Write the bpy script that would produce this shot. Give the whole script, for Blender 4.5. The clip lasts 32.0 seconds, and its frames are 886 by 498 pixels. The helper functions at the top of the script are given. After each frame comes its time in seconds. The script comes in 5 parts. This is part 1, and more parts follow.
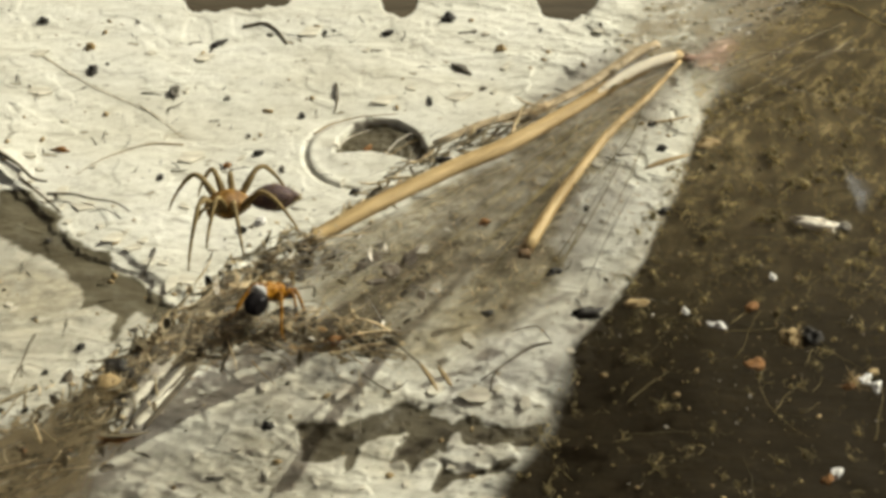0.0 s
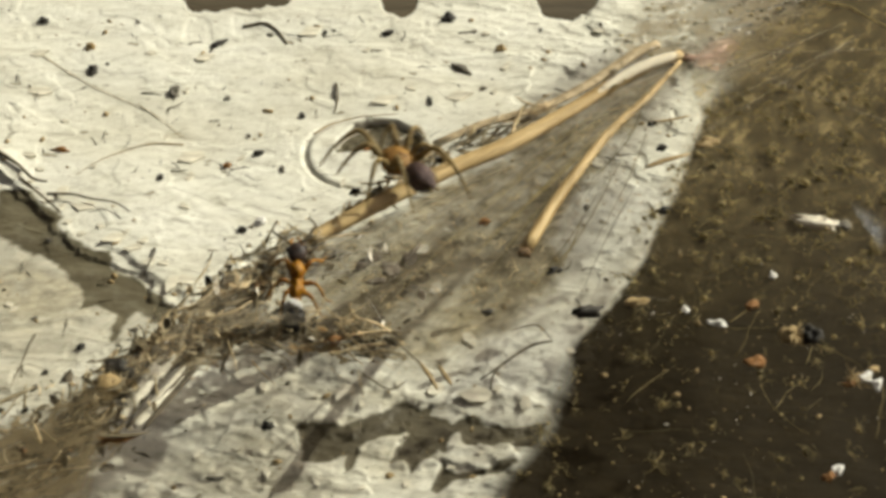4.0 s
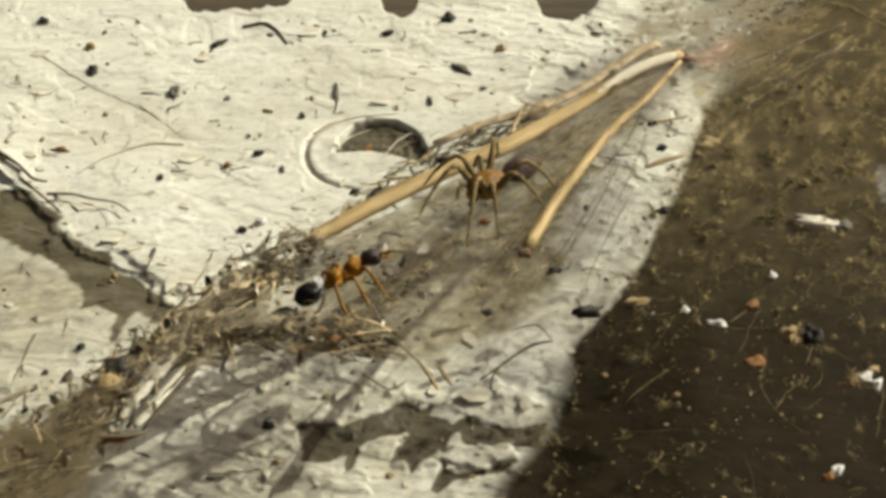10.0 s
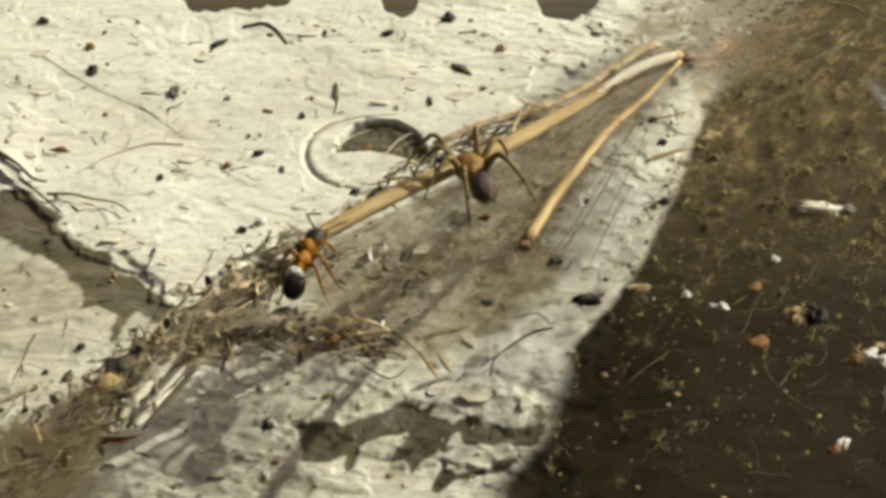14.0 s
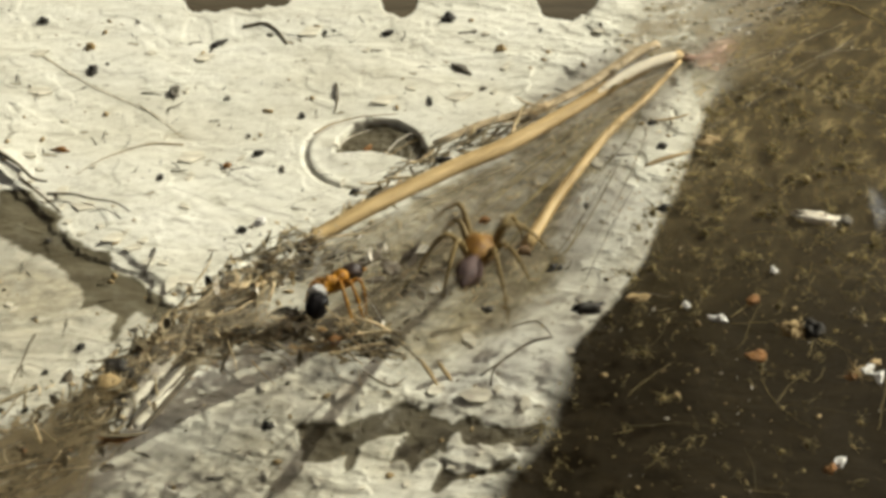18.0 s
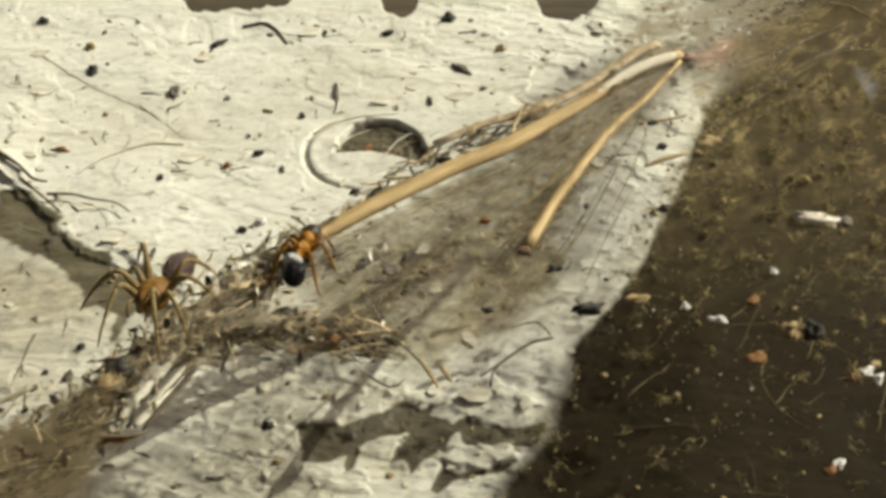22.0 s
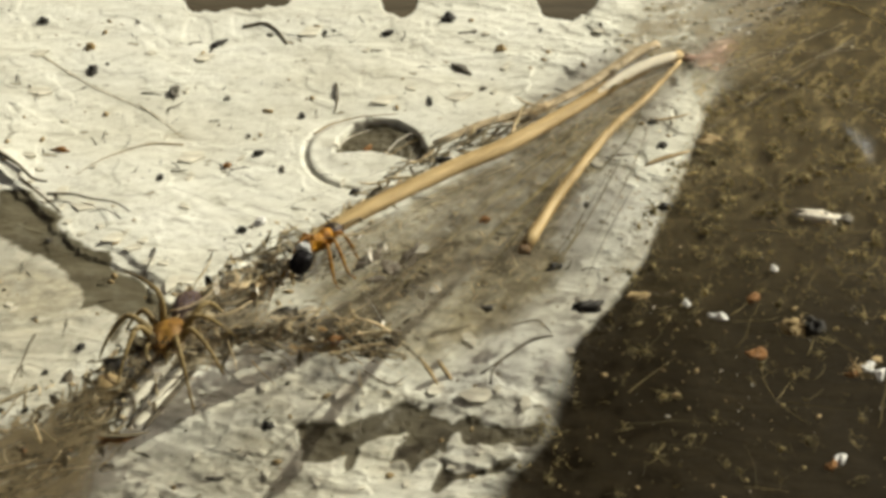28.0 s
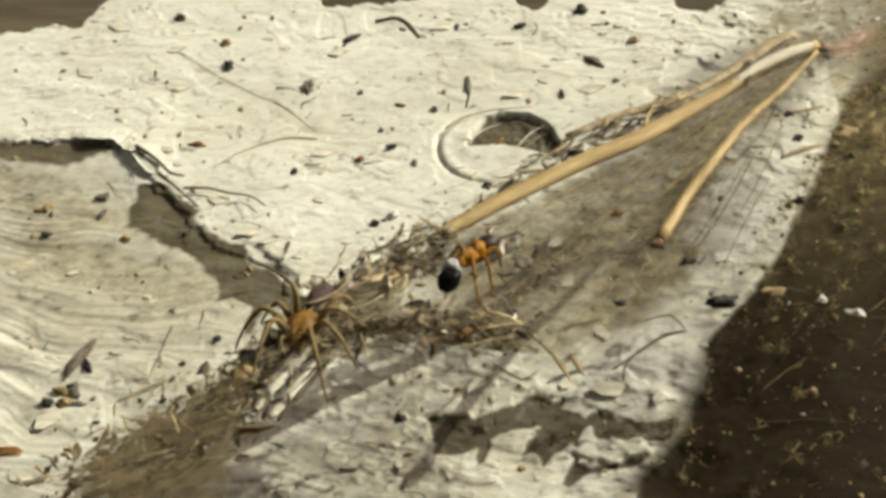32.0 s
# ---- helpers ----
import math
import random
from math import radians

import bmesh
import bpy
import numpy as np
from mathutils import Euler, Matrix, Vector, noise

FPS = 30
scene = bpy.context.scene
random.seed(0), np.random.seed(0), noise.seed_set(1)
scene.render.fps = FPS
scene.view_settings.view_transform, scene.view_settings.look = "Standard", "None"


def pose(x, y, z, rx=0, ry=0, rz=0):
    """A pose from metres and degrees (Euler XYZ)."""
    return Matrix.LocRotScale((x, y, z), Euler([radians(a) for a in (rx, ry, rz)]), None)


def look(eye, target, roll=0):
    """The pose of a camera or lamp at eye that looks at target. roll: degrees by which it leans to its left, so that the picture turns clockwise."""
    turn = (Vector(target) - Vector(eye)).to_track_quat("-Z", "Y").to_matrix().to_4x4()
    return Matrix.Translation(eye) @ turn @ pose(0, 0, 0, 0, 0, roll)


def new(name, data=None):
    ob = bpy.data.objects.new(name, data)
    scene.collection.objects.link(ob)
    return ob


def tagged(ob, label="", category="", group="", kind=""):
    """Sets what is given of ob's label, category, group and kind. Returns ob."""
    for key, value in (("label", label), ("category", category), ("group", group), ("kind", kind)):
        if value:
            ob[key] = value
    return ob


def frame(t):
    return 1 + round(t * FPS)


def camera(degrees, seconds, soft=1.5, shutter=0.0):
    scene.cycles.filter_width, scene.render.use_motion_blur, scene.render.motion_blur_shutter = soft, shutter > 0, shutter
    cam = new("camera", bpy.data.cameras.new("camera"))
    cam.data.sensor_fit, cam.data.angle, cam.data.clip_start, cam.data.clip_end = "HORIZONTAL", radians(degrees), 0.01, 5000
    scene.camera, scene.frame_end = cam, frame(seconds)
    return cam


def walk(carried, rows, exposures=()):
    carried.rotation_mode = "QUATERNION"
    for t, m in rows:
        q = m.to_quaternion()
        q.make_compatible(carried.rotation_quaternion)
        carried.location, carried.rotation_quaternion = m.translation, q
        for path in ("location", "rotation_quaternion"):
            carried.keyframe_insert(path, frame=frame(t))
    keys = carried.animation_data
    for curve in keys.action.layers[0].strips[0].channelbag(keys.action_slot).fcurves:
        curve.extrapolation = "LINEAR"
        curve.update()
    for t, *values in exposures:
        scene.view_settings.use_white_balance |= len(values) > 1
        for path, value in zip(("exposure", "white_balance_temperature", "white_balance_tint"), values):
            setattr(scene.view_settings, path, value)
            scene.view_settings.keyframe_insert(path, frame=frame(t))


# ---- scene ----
# ================= camera =================
cam = camera(30.0, 32.0, soft=3.8, shutter=0.5)
MM = 0.001
BASE = look((0.0, -0.067175, 0.073175), (0.0, 0.0, 0.006))
PAN = ((0, 0, 0), (29.6, 0, 0), (29.8, -0.05, 0.2), (30.0, -0.186, 0.59), (30.5, -0.333, 1.62),
       (31.0, -0.392, 2.62), (31.5, -0.264, 3.90), (32.0, -0.235, 4.57))
walk(cam, [(t, BASE @ pose(0, 0, 0, rx, ry, 0)) for t, rx, ry in PAN], exposures=[(0, 0.0, 6540, 1), (32, 0.0, 6540, 1)])

# ================= light =================
SUN_FROM = Vector((12.5, 7.35, 10.0)).normalized()
world = bpy.data.worlds.new("sky")
scene.world = world
world.use_nodes = True
wn = world.node_tree.nodes
sky = wn.new("ShaderNodeTexSky")
sky.sky_type, sky.sun_disc = "NISHITA", False
sky.air_density, sky.dust_density, sky.ozone_density = 0.1, 10.0, 0.0
sky.sun_elevation = math.asin(SUN_FROM.z)
sky.sun_rotation = math.atan2(SUN_FROM.x, SUN_FROM.y)
world.node_tree.links.new(sky.outputs[0], wn["Background"].inputs[0])
wn["Background"].inputs[1].default_value = 0.078
sun = new("sun", bpy.data.lights.new("sun", "SUN"))
sun.data.energy, sun.data.angle, sun.data.color = 4.5, radians(0.55), (1.0, 0.962, 0.87)
sun.matrix_world = look(SUN_FROM, (0, 0, 0))


# ================= materials =================
def ramp(nt, source, stops):
    r = nt.nodes.new("ShaderNodeValToRGB")
    while len(r.color_ramp.elements) < len(stops):
        r.color_ramp.elements.new(0.5)
    for e, (p, c) in zip(r.color_ramp.elements, stops):
        e.position, e.color = p, (*c, 1)
    nt.links.new(source, r.inputs[0])
    return r


def mix(nt, fac, a, b, kind="MIX"):
    m = nt.nodes.new("ShaderNodeMix")
    m.data_type, m.blend_type = "RGBA", kind
    for slot, v in ((0, fac), (6, a), (7, b)):
        if isinstance(v, (int, float)):
            m.inputs[slot].default_value = v
        elif isinstance(v, tuple):
            m.inputs[slot].default_value = (*v, 1)
        else:
            nt.links.new(v, m.inputs[slot])
    return m.outputs[2]


def noise_tex(nt, scale, stretch=(1, 1, 1), detail=5, rough=0.6, turn=0.0):
    """Noise at a size in mm, stretched along the axes, in the object's own space."""
    co = nt.nodes.new("ShaderNodeTexCoord")
    mp = nt.nodes.new("ShaderNodeMapping")
    mp.vector_type = "TEXTURE"
    mp.inputs["Scale"].default_value = [scale * s * MM for s in stretch]
    mp.inputs["Rotation"].default_value = (0, 0, turn)
    n = nt.nodes.new("ShaderNodeTexNoise")
    n.inputs["Scale"].default_value = 1.0
    n.inputs["Detail"].default_value, n.inputs["Roughness"].default_value = detail, rough
    nt.links.new(co.outputs["Object"], mp.inputs[0])
    nt.links.new(mp.outputs[0], n.inputs["Vector"])
    return n.outputs[0]


def bump(nt, height, strength, mm):
    b = nt.nodes.new("ShaderNodeBump")
    b.inputs["Strength"].default_value, b.inputs["Distance"].default_value = strength, mm * MM
    nt.links.new(height, b.inputs["Height"])
    return b.outputs[0]


def plain(name, dark, light, size, rough=0.7, relief=0.05, stretch=(1, 1, 1), turn=0.0, island=0.0, through_light=0.0, spec=0.3, coat=0.0):
    """A material of two tones in noise, with a fine relief; island: how far each piece's tone wanders."""
    m = bpy.data.materials.new(name)
    m.use_nodes = True
    nt = m.node_tree
    p = nt.nodes["Principled BSDF"]
    n1 = noise_tex(nt, size, stretch, turn=turn)
    n2 = noise_tex(nt, size * 0.22, stretch, turn=turn)
    c = ramp(nt, n1, ((0.32, dark), (0.68, light))).outputs[0]
    d = ramp(nt, n2, ((0.3, (0.72, 0.70, 0.68)), (0.7, (1.12, 1.1, 1.08)))).outputs[0]
    c = mix(nt, 0.8, c, d, "MULTIPLY")
    if island:
        g = nt.nodes.new("ShaderNodeNewGeometry")
        r = ramp(nt, g.outputs["Random Per Island"], ((0.0, (1 - island,) * 3), (1.0, (1 + island, 1 + island * 0.9, 1 + island * 0.75))))
        c = mix(nt, 1.0, c, r.outputs[0], "MULTIPLY")
    nt.links.new(c, p.inputs["Base Color"])
    p.inputs["Roughness"].default_value = rough
    p.inputs["Specular IOR Level"].default_value = spec
    p.inputs["Coat Weight"].default_value = coat
    if relief:
        nt.links.new(bump(nt, n2, 0.8, relief), p.inputs["Normal"])
    if through_light:
        tr = nt.nodes.new("ShaderNodeBsdfTranslucent")
        nt.links.new(c, tr.inputs[0])
        mx = nt.nodes.new("ShaderNodeMixShader")
        mx.inputs[0].default_value = through_light
        nt.links.new(p.outputs[0], mx.inputs[1])
        nt.links.new(tr.outputs[0], mx.inputs[2])
        nt.links.new(mx.outputs[0], nt.nodes["Material Output"].inputs[0])
    return m


def board_material():
    """Old cream paint with fibres, stains and specks; brown and grey shade is coloured in by mesh attributes."""
    m = bpy.data.materials.new("old_cream_paint")
    m.use_nodes = True
    nt = m.node_tree
    p = nt.nodes["Principled BSDF"]
    big = noise_tex(nt, 9.0, (2.2, 1, 1), 6, 0.6, -0.15)
    fib = noise_tex(nt, 1.0, (4, 1, 1), 7, 0.72, -0.15)
    fine = noise_tex(nt, 0.42, (1.5, 1, 1), 6, 0.75, 0.3)
    spots = noise_tex(nt, 0.9, (1.6, 1, 1), 3, 0.5)
    c = ramp(nt, big, ((0.30, (0.575, 0.543, 0.435)), (0.5, (0.65, 0.628, 0.53)), (0.72, (0.70, 0.682, 0.60)))).outputs[0]
    f = ramp(nt, fib, ((0.26, (0.55, 0.50, 0.41)), (0.40, (0.94, 0.93, 0.90)), (0.7, (1.08, 1.08, 1.08)))).outputs[0]
    c = mix(nt, 0.75, c, f, "MULTIPLY")
    mottle = noise_tex(nt, 0.55, (1.8, 1, 1), 4, 0.7, 0.4)
    c = mix(nt, 0.7, c, ramp(nt, mottle, ((0.30, (0.66, 0.64, 0.57)), (0.46, (0.955, 0.95, 0.94)), (0.7, (1.05, 1.05, 1.05)))).outputs[0], "MULTIPLY")
    s = ramp(nt, spots, ((0.27, (0.30, 0.25, 0.17)), (0.33, (1, 1, 1)))).outputs[0]
    c = mix(nt, 0.8, c, s, "MULTIPLY")
    # greyed by dirt, and by the web's shade put into the paint's colour
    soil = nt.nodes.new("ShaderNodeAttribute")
    soil.attribute_name = "dirt_shade"
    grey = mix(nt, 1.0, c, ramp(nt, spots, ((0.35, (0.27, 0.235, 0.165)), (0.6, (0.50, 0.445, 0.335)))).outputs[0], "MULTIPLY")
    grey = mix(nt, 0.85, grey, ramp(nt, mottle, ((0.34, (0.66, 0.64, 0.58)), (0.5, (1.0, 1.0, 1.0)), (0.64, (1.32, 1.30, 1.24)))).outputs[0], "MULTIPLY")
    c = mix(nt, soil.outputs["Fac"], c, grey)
    grain = noise_tex(nt, 0.9, (16, 1, 1), 5, 0.65, -0.12)
    c = mix(nt, 0.4, c, ramp(nt, grain, ((0.34, (0.80, 0.775, 0.72)), (0.52, (1.0, 1.0, 1.0)))).outputs[0], "MULTIPLY")
    # brown tone for shade patches, mixed in by the wood attribute
    brown = ramp(nt, fib, ((0.28, (0.058, 0.046, 0.023)), (0.5, (0.098, 0.081, 0.044)), (0.72, (0.160, 0.136, 0.082)))).outputs[0]
    shade_fac = nt.nodes.new("ShaderNodeAttribute")
    shade_fac.attribute_name = "wood"
    most = nt.nodes.new("ShaderNodeClamp")
    nt.links.new(shade_fac.outputs["Fac"], most.inputs[0])
    c = mix(nt, most.outputs[0], c, brown)
    # above 1 a darker brown paints the deepest of that shade
    deep_shade = nt.nodes.new("ShaderNodeMath")
    deep_shade.operation, deep_shade.use_clamp = "SUBTRACT", True
    nt.links.new(shade_fac.outputs["Fac"], deep_shade.inputs[0])
    deep_shade.inputs[1].default_value = 1.0
    shade_brown = ramp(nt, fib, ((0.3, (0.040, 0.031, 0.017)), (0.7, (0.090, 0.072, 0.043)))).outputs[0]
    c = mix(nt, deep_shade.outputs[0], c, shade_brown)
    # near-black tone that puts the right side's shade into the colour
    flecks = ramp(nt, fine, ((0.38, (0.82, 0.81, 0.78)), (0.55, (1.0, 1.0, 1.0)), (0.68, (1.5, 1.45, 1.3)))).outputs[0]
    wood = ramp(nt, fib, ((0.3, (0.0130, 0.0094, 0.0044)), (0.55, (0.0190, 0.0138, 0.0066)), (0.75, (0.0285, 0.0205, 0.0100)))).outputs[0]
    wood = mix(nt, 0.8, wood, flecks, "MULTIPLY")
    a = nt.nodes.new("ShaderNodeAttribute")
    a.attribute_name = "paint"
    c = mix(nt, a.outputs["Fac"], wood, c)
    nt.links.new(c, p.inputs["Base Color"])
    p.inputs["Roughness"].default_value = 0.62
    g = nt.nodes.new("ShaderNodeMath")
    g.operation = "MULTIPLY_ADD"
    nt.links.new(a.outputs["Fac"], g.inputs[0])
    g.inputs[1].default_value, g.inputs[2].default_value = 0.30, 0.04
    nt.links.new(g.outputs[0], p.inputs["Specular IOR Level"])
    h = nt.nodes.new("ShaderNodeMath")
    h.operation = "MULTIPLY_ADD"
    nt.links.new(fine, h.inputs[0])
    h.inputs[1].default_value = 1.6
    nt.links.new(fib, h.inputs[2])
    nt.links.new(bump(nt, h.outputs[0], 0.65, 0.05), p.inputs["Normal"])
    return m


def silk_material(name, colour, cover, low, high, size, turn, stretch=5.5):
    """Dusty silk: strands and dust in noise over clear gaps; scaled by the cover attribute."""
    m = bpy.data.materials.new(name)
    m.use_nodes = True
    nt = m.node_tree
    nt.nodes.remove(nt.nodes["Principled BSDF"])
    a = nt.nodes.new("ShaderNodeAttribute")
    a.attribute_name = "cover"
    n1 = noise_tex(nt, size, (stretch, 1, 1), 9, 0.78, turn)
    n2 = noise_tex(nt, size * 3.5, (max(1.0, stretch * 0.45), 1, 1), 4, 0.55, turn)
    r = ramp(nt, n1, ((low, (0, 0, 0)), (high, (1, 1, 1)))).outputs[0]
    r2 = ramp(nt, n2, ((0.3, (0.35, 0.35, 0.35)), (0.7, (1, 1, 1)))).outputs[0]
    k = mix(nt, 1.0, r, r2, "MULTIPLY")
    add = nt.nodes.new("ShaderNodeMath")
    add.operation = "MULTIPLY_ADD"
    nt.links.new(k, add.inputs[0])
    add.inputs[1].default_value, add.inputs[2].default_value = cover, cover * 0.22
    fac = nt.nodes.new("ShaderNodeMath")
    fac.operation, fac.use_clamp = "MULTIPLY", True
    nt.links.new(add.outputs[0], fac.inputs[0])
    nt.links.new(a.outputs["Fac"], fac.inputs[1])
    col = ramp(nt, n2, ((0.3, tuple(c * 0.7 for c in colour)), (0.7, colour))).outputs[0]
    d, t, tp = (nt.nodes.new("ShaderNodeBsdf" + k) for k in ("Diffuse", "Translucent", "Transparent"))
    nt.links.new(col, d.inputs[0])
    nt.links.new(col, t.inputs[0])
    m1, m2 = nt.nodes.new("ShaderNodeMixShader"), nt.nodes.new("ShaderNodeMixShader")
    m1.inputs[0].default_value = 0.4
    nt.links.new(d.outputs[0], m1.inputs[1])
    nt.links.new(t.outputs[0], m1.inputs[2])
    nt.links.new(fac.outputs[0], m2.inputs[0])
    nt.links.new(tp.outputs[0], m2.inputs[1])
    nt.links.new(m1.outputs[0], m2.inputs[2])
    nt.links.new(m2.outputs[0], nt.nodes["Material Output"].inputs[0])
    return m


BOARD = board_material()
PAINT_CHIP = plain("paint_chip", (0.50, 0.46, 0.35), (0.74, 0.70, 0.57), 2.0, 0.6, 0.08, (3, 1, 1))
DARK_WOOD = plain("dark_weathered_wood", (0.045, 0.035, 0.019), (0.12, 0.094, 0.055), 6.0, 0.8, 0.3, (6, 1, 1))
SOIL = plain("brown_soil", (0.05, 0.035, 0.022), (0.14, 0.10, 0.065), 30.0, 0.9, 2.0)
STRAW = plain("dry_straw", (0.35, 0.235, 0.09), (0.69, 0.51, 0.25), 0.5, 0.55, 0.05, (9, 1, 1), 0.6, through_light=0.12)
STRAW_END = plain("straw_end", (0.10, 0.06, 0.03), (0.25, 0.16, 0.08), 0.6, 0.7, 0.05)
PALE_STRAW = plain("pale_straw", (0.30, 0.225, 0.12), (0.66, 0.53, 0.33), 0.6, 0.55, 0.03, through_light=0.15)
PALE_SHEATH = plain("papery_sheath", (0.72, 0.62, 0.43), (0.88, 0.82, 0.66), 0.6, 0.6, 0.04, (6, 1, 1), 0.6, through_light=0.2)
PINK_STRAW = plain("pinkish_straw", (0.42, 0.27, 0.19), (0.60, 0.44, 0.34), 0.8, 0.6, 0.03, through_light=0.2)
CRUMB_BLACK = plain("black_crumb", (0.014, 0.012, 0.009), (0.055, 0.048, 0.038), 0.5, 0.6, 0.06, spec=0.25)
CRUMB_GREY = plain("grey_crumb", (0.10, 0.09, 0.075), (0.20, 0.18, 0.14), 0.5, 0.8, 0.06)
CRUMB_TAN = plain("tan_crumb", (0.22, 0.15, 0.06), (0.42, 0.31, 0.15), 0.5, 0.7, 0.05)
CRUMB_ORANGE = plain("orange_crumb", (0.15, 0.065, 0.016), (0.32, 0.155, 0.045), 0.25, 0.7, 0.06)
CRUMB_WHITE = plain("white_crumb", (0.58, 0.56, 0.50), (0.84, 0.82, 0.77), 0.25, 0.55, 0.06, spec=0.5)
LEAF_SCRAP = plain("grey_leaf", (0.07, 0.058, 0.042), (0.22, 0.18, 0.13), 0.35, 0.85, 0.08)
FIBRE = plain("dusty_fibre", (0.33, 0.275, 0.16), (0.68, 0.595, 0.41), 1.4, 0.75, 0.0, island=0.6, through_light=0.48)
FIBRE_DARK = plain("dark_fibre", (0.045, 0.037, 0.024), (0.14, 0.117, 0.078), 0.8, 0.8, 0.0, island=0.5)
THREAD = plain("silk_thread", (0.42, 0.40, 0.35), (0.62, 0.60, 0.54), 2.0, 0.35, 0.0, island=0.3, through_light=0.35)
LINT = plain("tan_lint", (0.22, 0.18, 0.075), (0.44, 0.37, 0.19), 1.0, 0.85, 0.0, island=0.6, through_light=0.35)
HUSK = plain("pale_husk", (0.62, 0.55, 0.42), (0.82, 0.77, 0.66), 0.7, 0.6, 0.05, (3, 1, 1))
VEIL = silk_material("sheet_silk", (0.30, 0.25, 0.16), 0.66, 0.44, 0.58, 0.55, 0.27, 9.0)
VEIL_THIN = silk_material("thin_silk", (0.40, 0.31, 0.155), 0.85, 0.42, 0.62, 0.6, 0.3, 2.5)
VEIL_DENSE = silk_material("dense_silk", (0.42, 0.35, 0.235), 1.15, 0.40, 0.60, 0.8, 0.35, 2.2)
VEIL_MAT = silk_material("matted_silk", (0.34, 0.28, 0.18), 1.3, 0.40, 0.56, 0.5, 0.55, 3.0)
VEIL_HEAP = silk_material("brown_matted_silk", (0.22, 0.172, 0.098), 1.15, 0.42, 0.56, 0.9, 0.55, 3.5)
VEIL_PINK = silk_material("pinkish_silk", (0.62, 0.45, 0.33), 1.0, 0.36, 0.56, 0.6, 0.4, 2.0)
VEIL_TOP = silk_material("dusty_top_silk", (0.46, 0.39, 0.275), 0.55, 0.44, 0.60, 0.45, 0.5, 3.0)
# pale blue-white colour in place of sunlight glinting off silk
GLINT = silk_material("blue_white_glint", (0.62, 0.64, 0.68), 0.55, 0.36, 0.64, 1.4, 0.2, 2.0)
SP_HEAD = plain("amber_shell", (0.13, 0.055, 0.012), (0.46, 0.25, 0.045), 0.42, 0.5, 0.05, spec=0.35, through_light=0.2)
SP_BELLY = plain("mauve_brown_hair", (0.045, 0.026, 0.024), (0.13, 0.082, 0.072), 0.3, 0.6, 0.06, (3, 1, 1))
SP_LEG = plain("straw_leg", (0.17, 0.115, 0.038), (0.44, 0.33, 0.145), 0.45, 0.55, 0.02, through_light=0.35)
SP_EYE = plain("black_eye", (0.006, 0.006, 0.007), (0.012, 0.012, 0.014), 0.3, 0.1, 0.0, spec=0.6)
ANT_BLACK = plain("black_gaster", (0.005, 0.0045, 0.0045), (0.014, 0.012, 0.012), 0.5, 0.35, 0.02, spec=0.10)
ANT_BAND = plain("pale_band", (0.42, 0.41, 0.38), (0.72, 0.71, 0.68), 0.2, 0.45, 0.03, through_light=0.3)
ANT_AMBER = plain("amber_ant", (0.15, 0.050, 0.004), (0.52, 0.245, 0.013), 0.34, 0.42, 0.05, spec=0.25, through_light=0.15)
ANT_HEAD = plain("dark_ant_head", (0.010, 0.008, 0.007), (0.05, 0.025, 0.014), 0.3, 0.45, 0.04, spec=0.4)


# ================= mesh helpers =================
class Soup:
    """Vertices and faces of one mesh, in mm."""

    def __init__(self):
        self.v, self.f, self.n = [], [], 0

    def add(self, verts, faces):
        self.v.append(np.asarray(verts, float))
        self.f += [tuple(i + self.n for i in f) for f in faces]
        self.n += len(verts)
        return self

    def tube(self, pts, radii, sides=6, flat=1.0):
        pts = np.asarray(pts, float)
        k = len(pts)
        radii = np.full(k, radii) if np.isscalar(radii) else np.asarray(radii, float)
        tan = np.gradient(pts, axis=0)
        tan /= np.linalg.norm(tan, axis=1)[:, None] + 1e-9
        side = np.cross(tan, (0.05, 0.1, 1.0))
        side /= np.linalg.norm(side, axis=1)[:, None] + 1e-9
        up = np.cross(side, tan)
        ang = np.arange(sides) * 2 * math.pi / sides
        ring = (np.cos(ang)[None, :, None] * side[:, None] + flat * np.sin(ang)[None, :, None] * up[:, None]) * radii[:, None, None]
        verts = (pts[:, None] + ring).reshape(-1, 3)
        faces = [(i * sides + j, i * sides + (j + 1) % sides, (i + 1) * sides + (j + 1) % sides, (i + 1) * sides + j)
                 for i in range(k - 1) for j in range(sides)]
        faces += [tuple(range(sides))[::-1], tuple((k - 1) * sides + j for j in range(sides))]
        return self.add(verts, faces)

    def blob(self, centre, radii, level=2, rough=0.0, seed=0, heading=0.0, rise=0.0, shape=None):
        v, f = ICO[level]
        v = v.copy()
        if rough:
            s = np.array([noise.noise((a * 1.3 + seed * 7.1, b * 1.3 - seed * 3.3, c * 1.3 + seed)) for a, b, c in v])
            v *= (1 + rough * s * 2)[:, None]
        if shape:
            v = shape(v)
        v = v * np.asarray(radii, float)
        m = np.array((Euler((0, -rise, 0)).to_matrix().to_4x4().to_3x3()))
        h = np.array(Euler((0, 0, heading)).to_matrix())
        return self.add(v @ (h @ m).T + np.asarray(centre, float), f)


def ico(level):
    b = bmesh.new()
    bmesh.ops.create_icosphere(b, subdivisions=level, radius=1.0)
    v = np.array([x.co[:] for x in b.verts])
    f = [tuple(x.index for x in p.verts) for p in b.faces]
    b.free()
    return v, f


ICO = {i: ico(i) for i in (1, 2, 3, 4)}


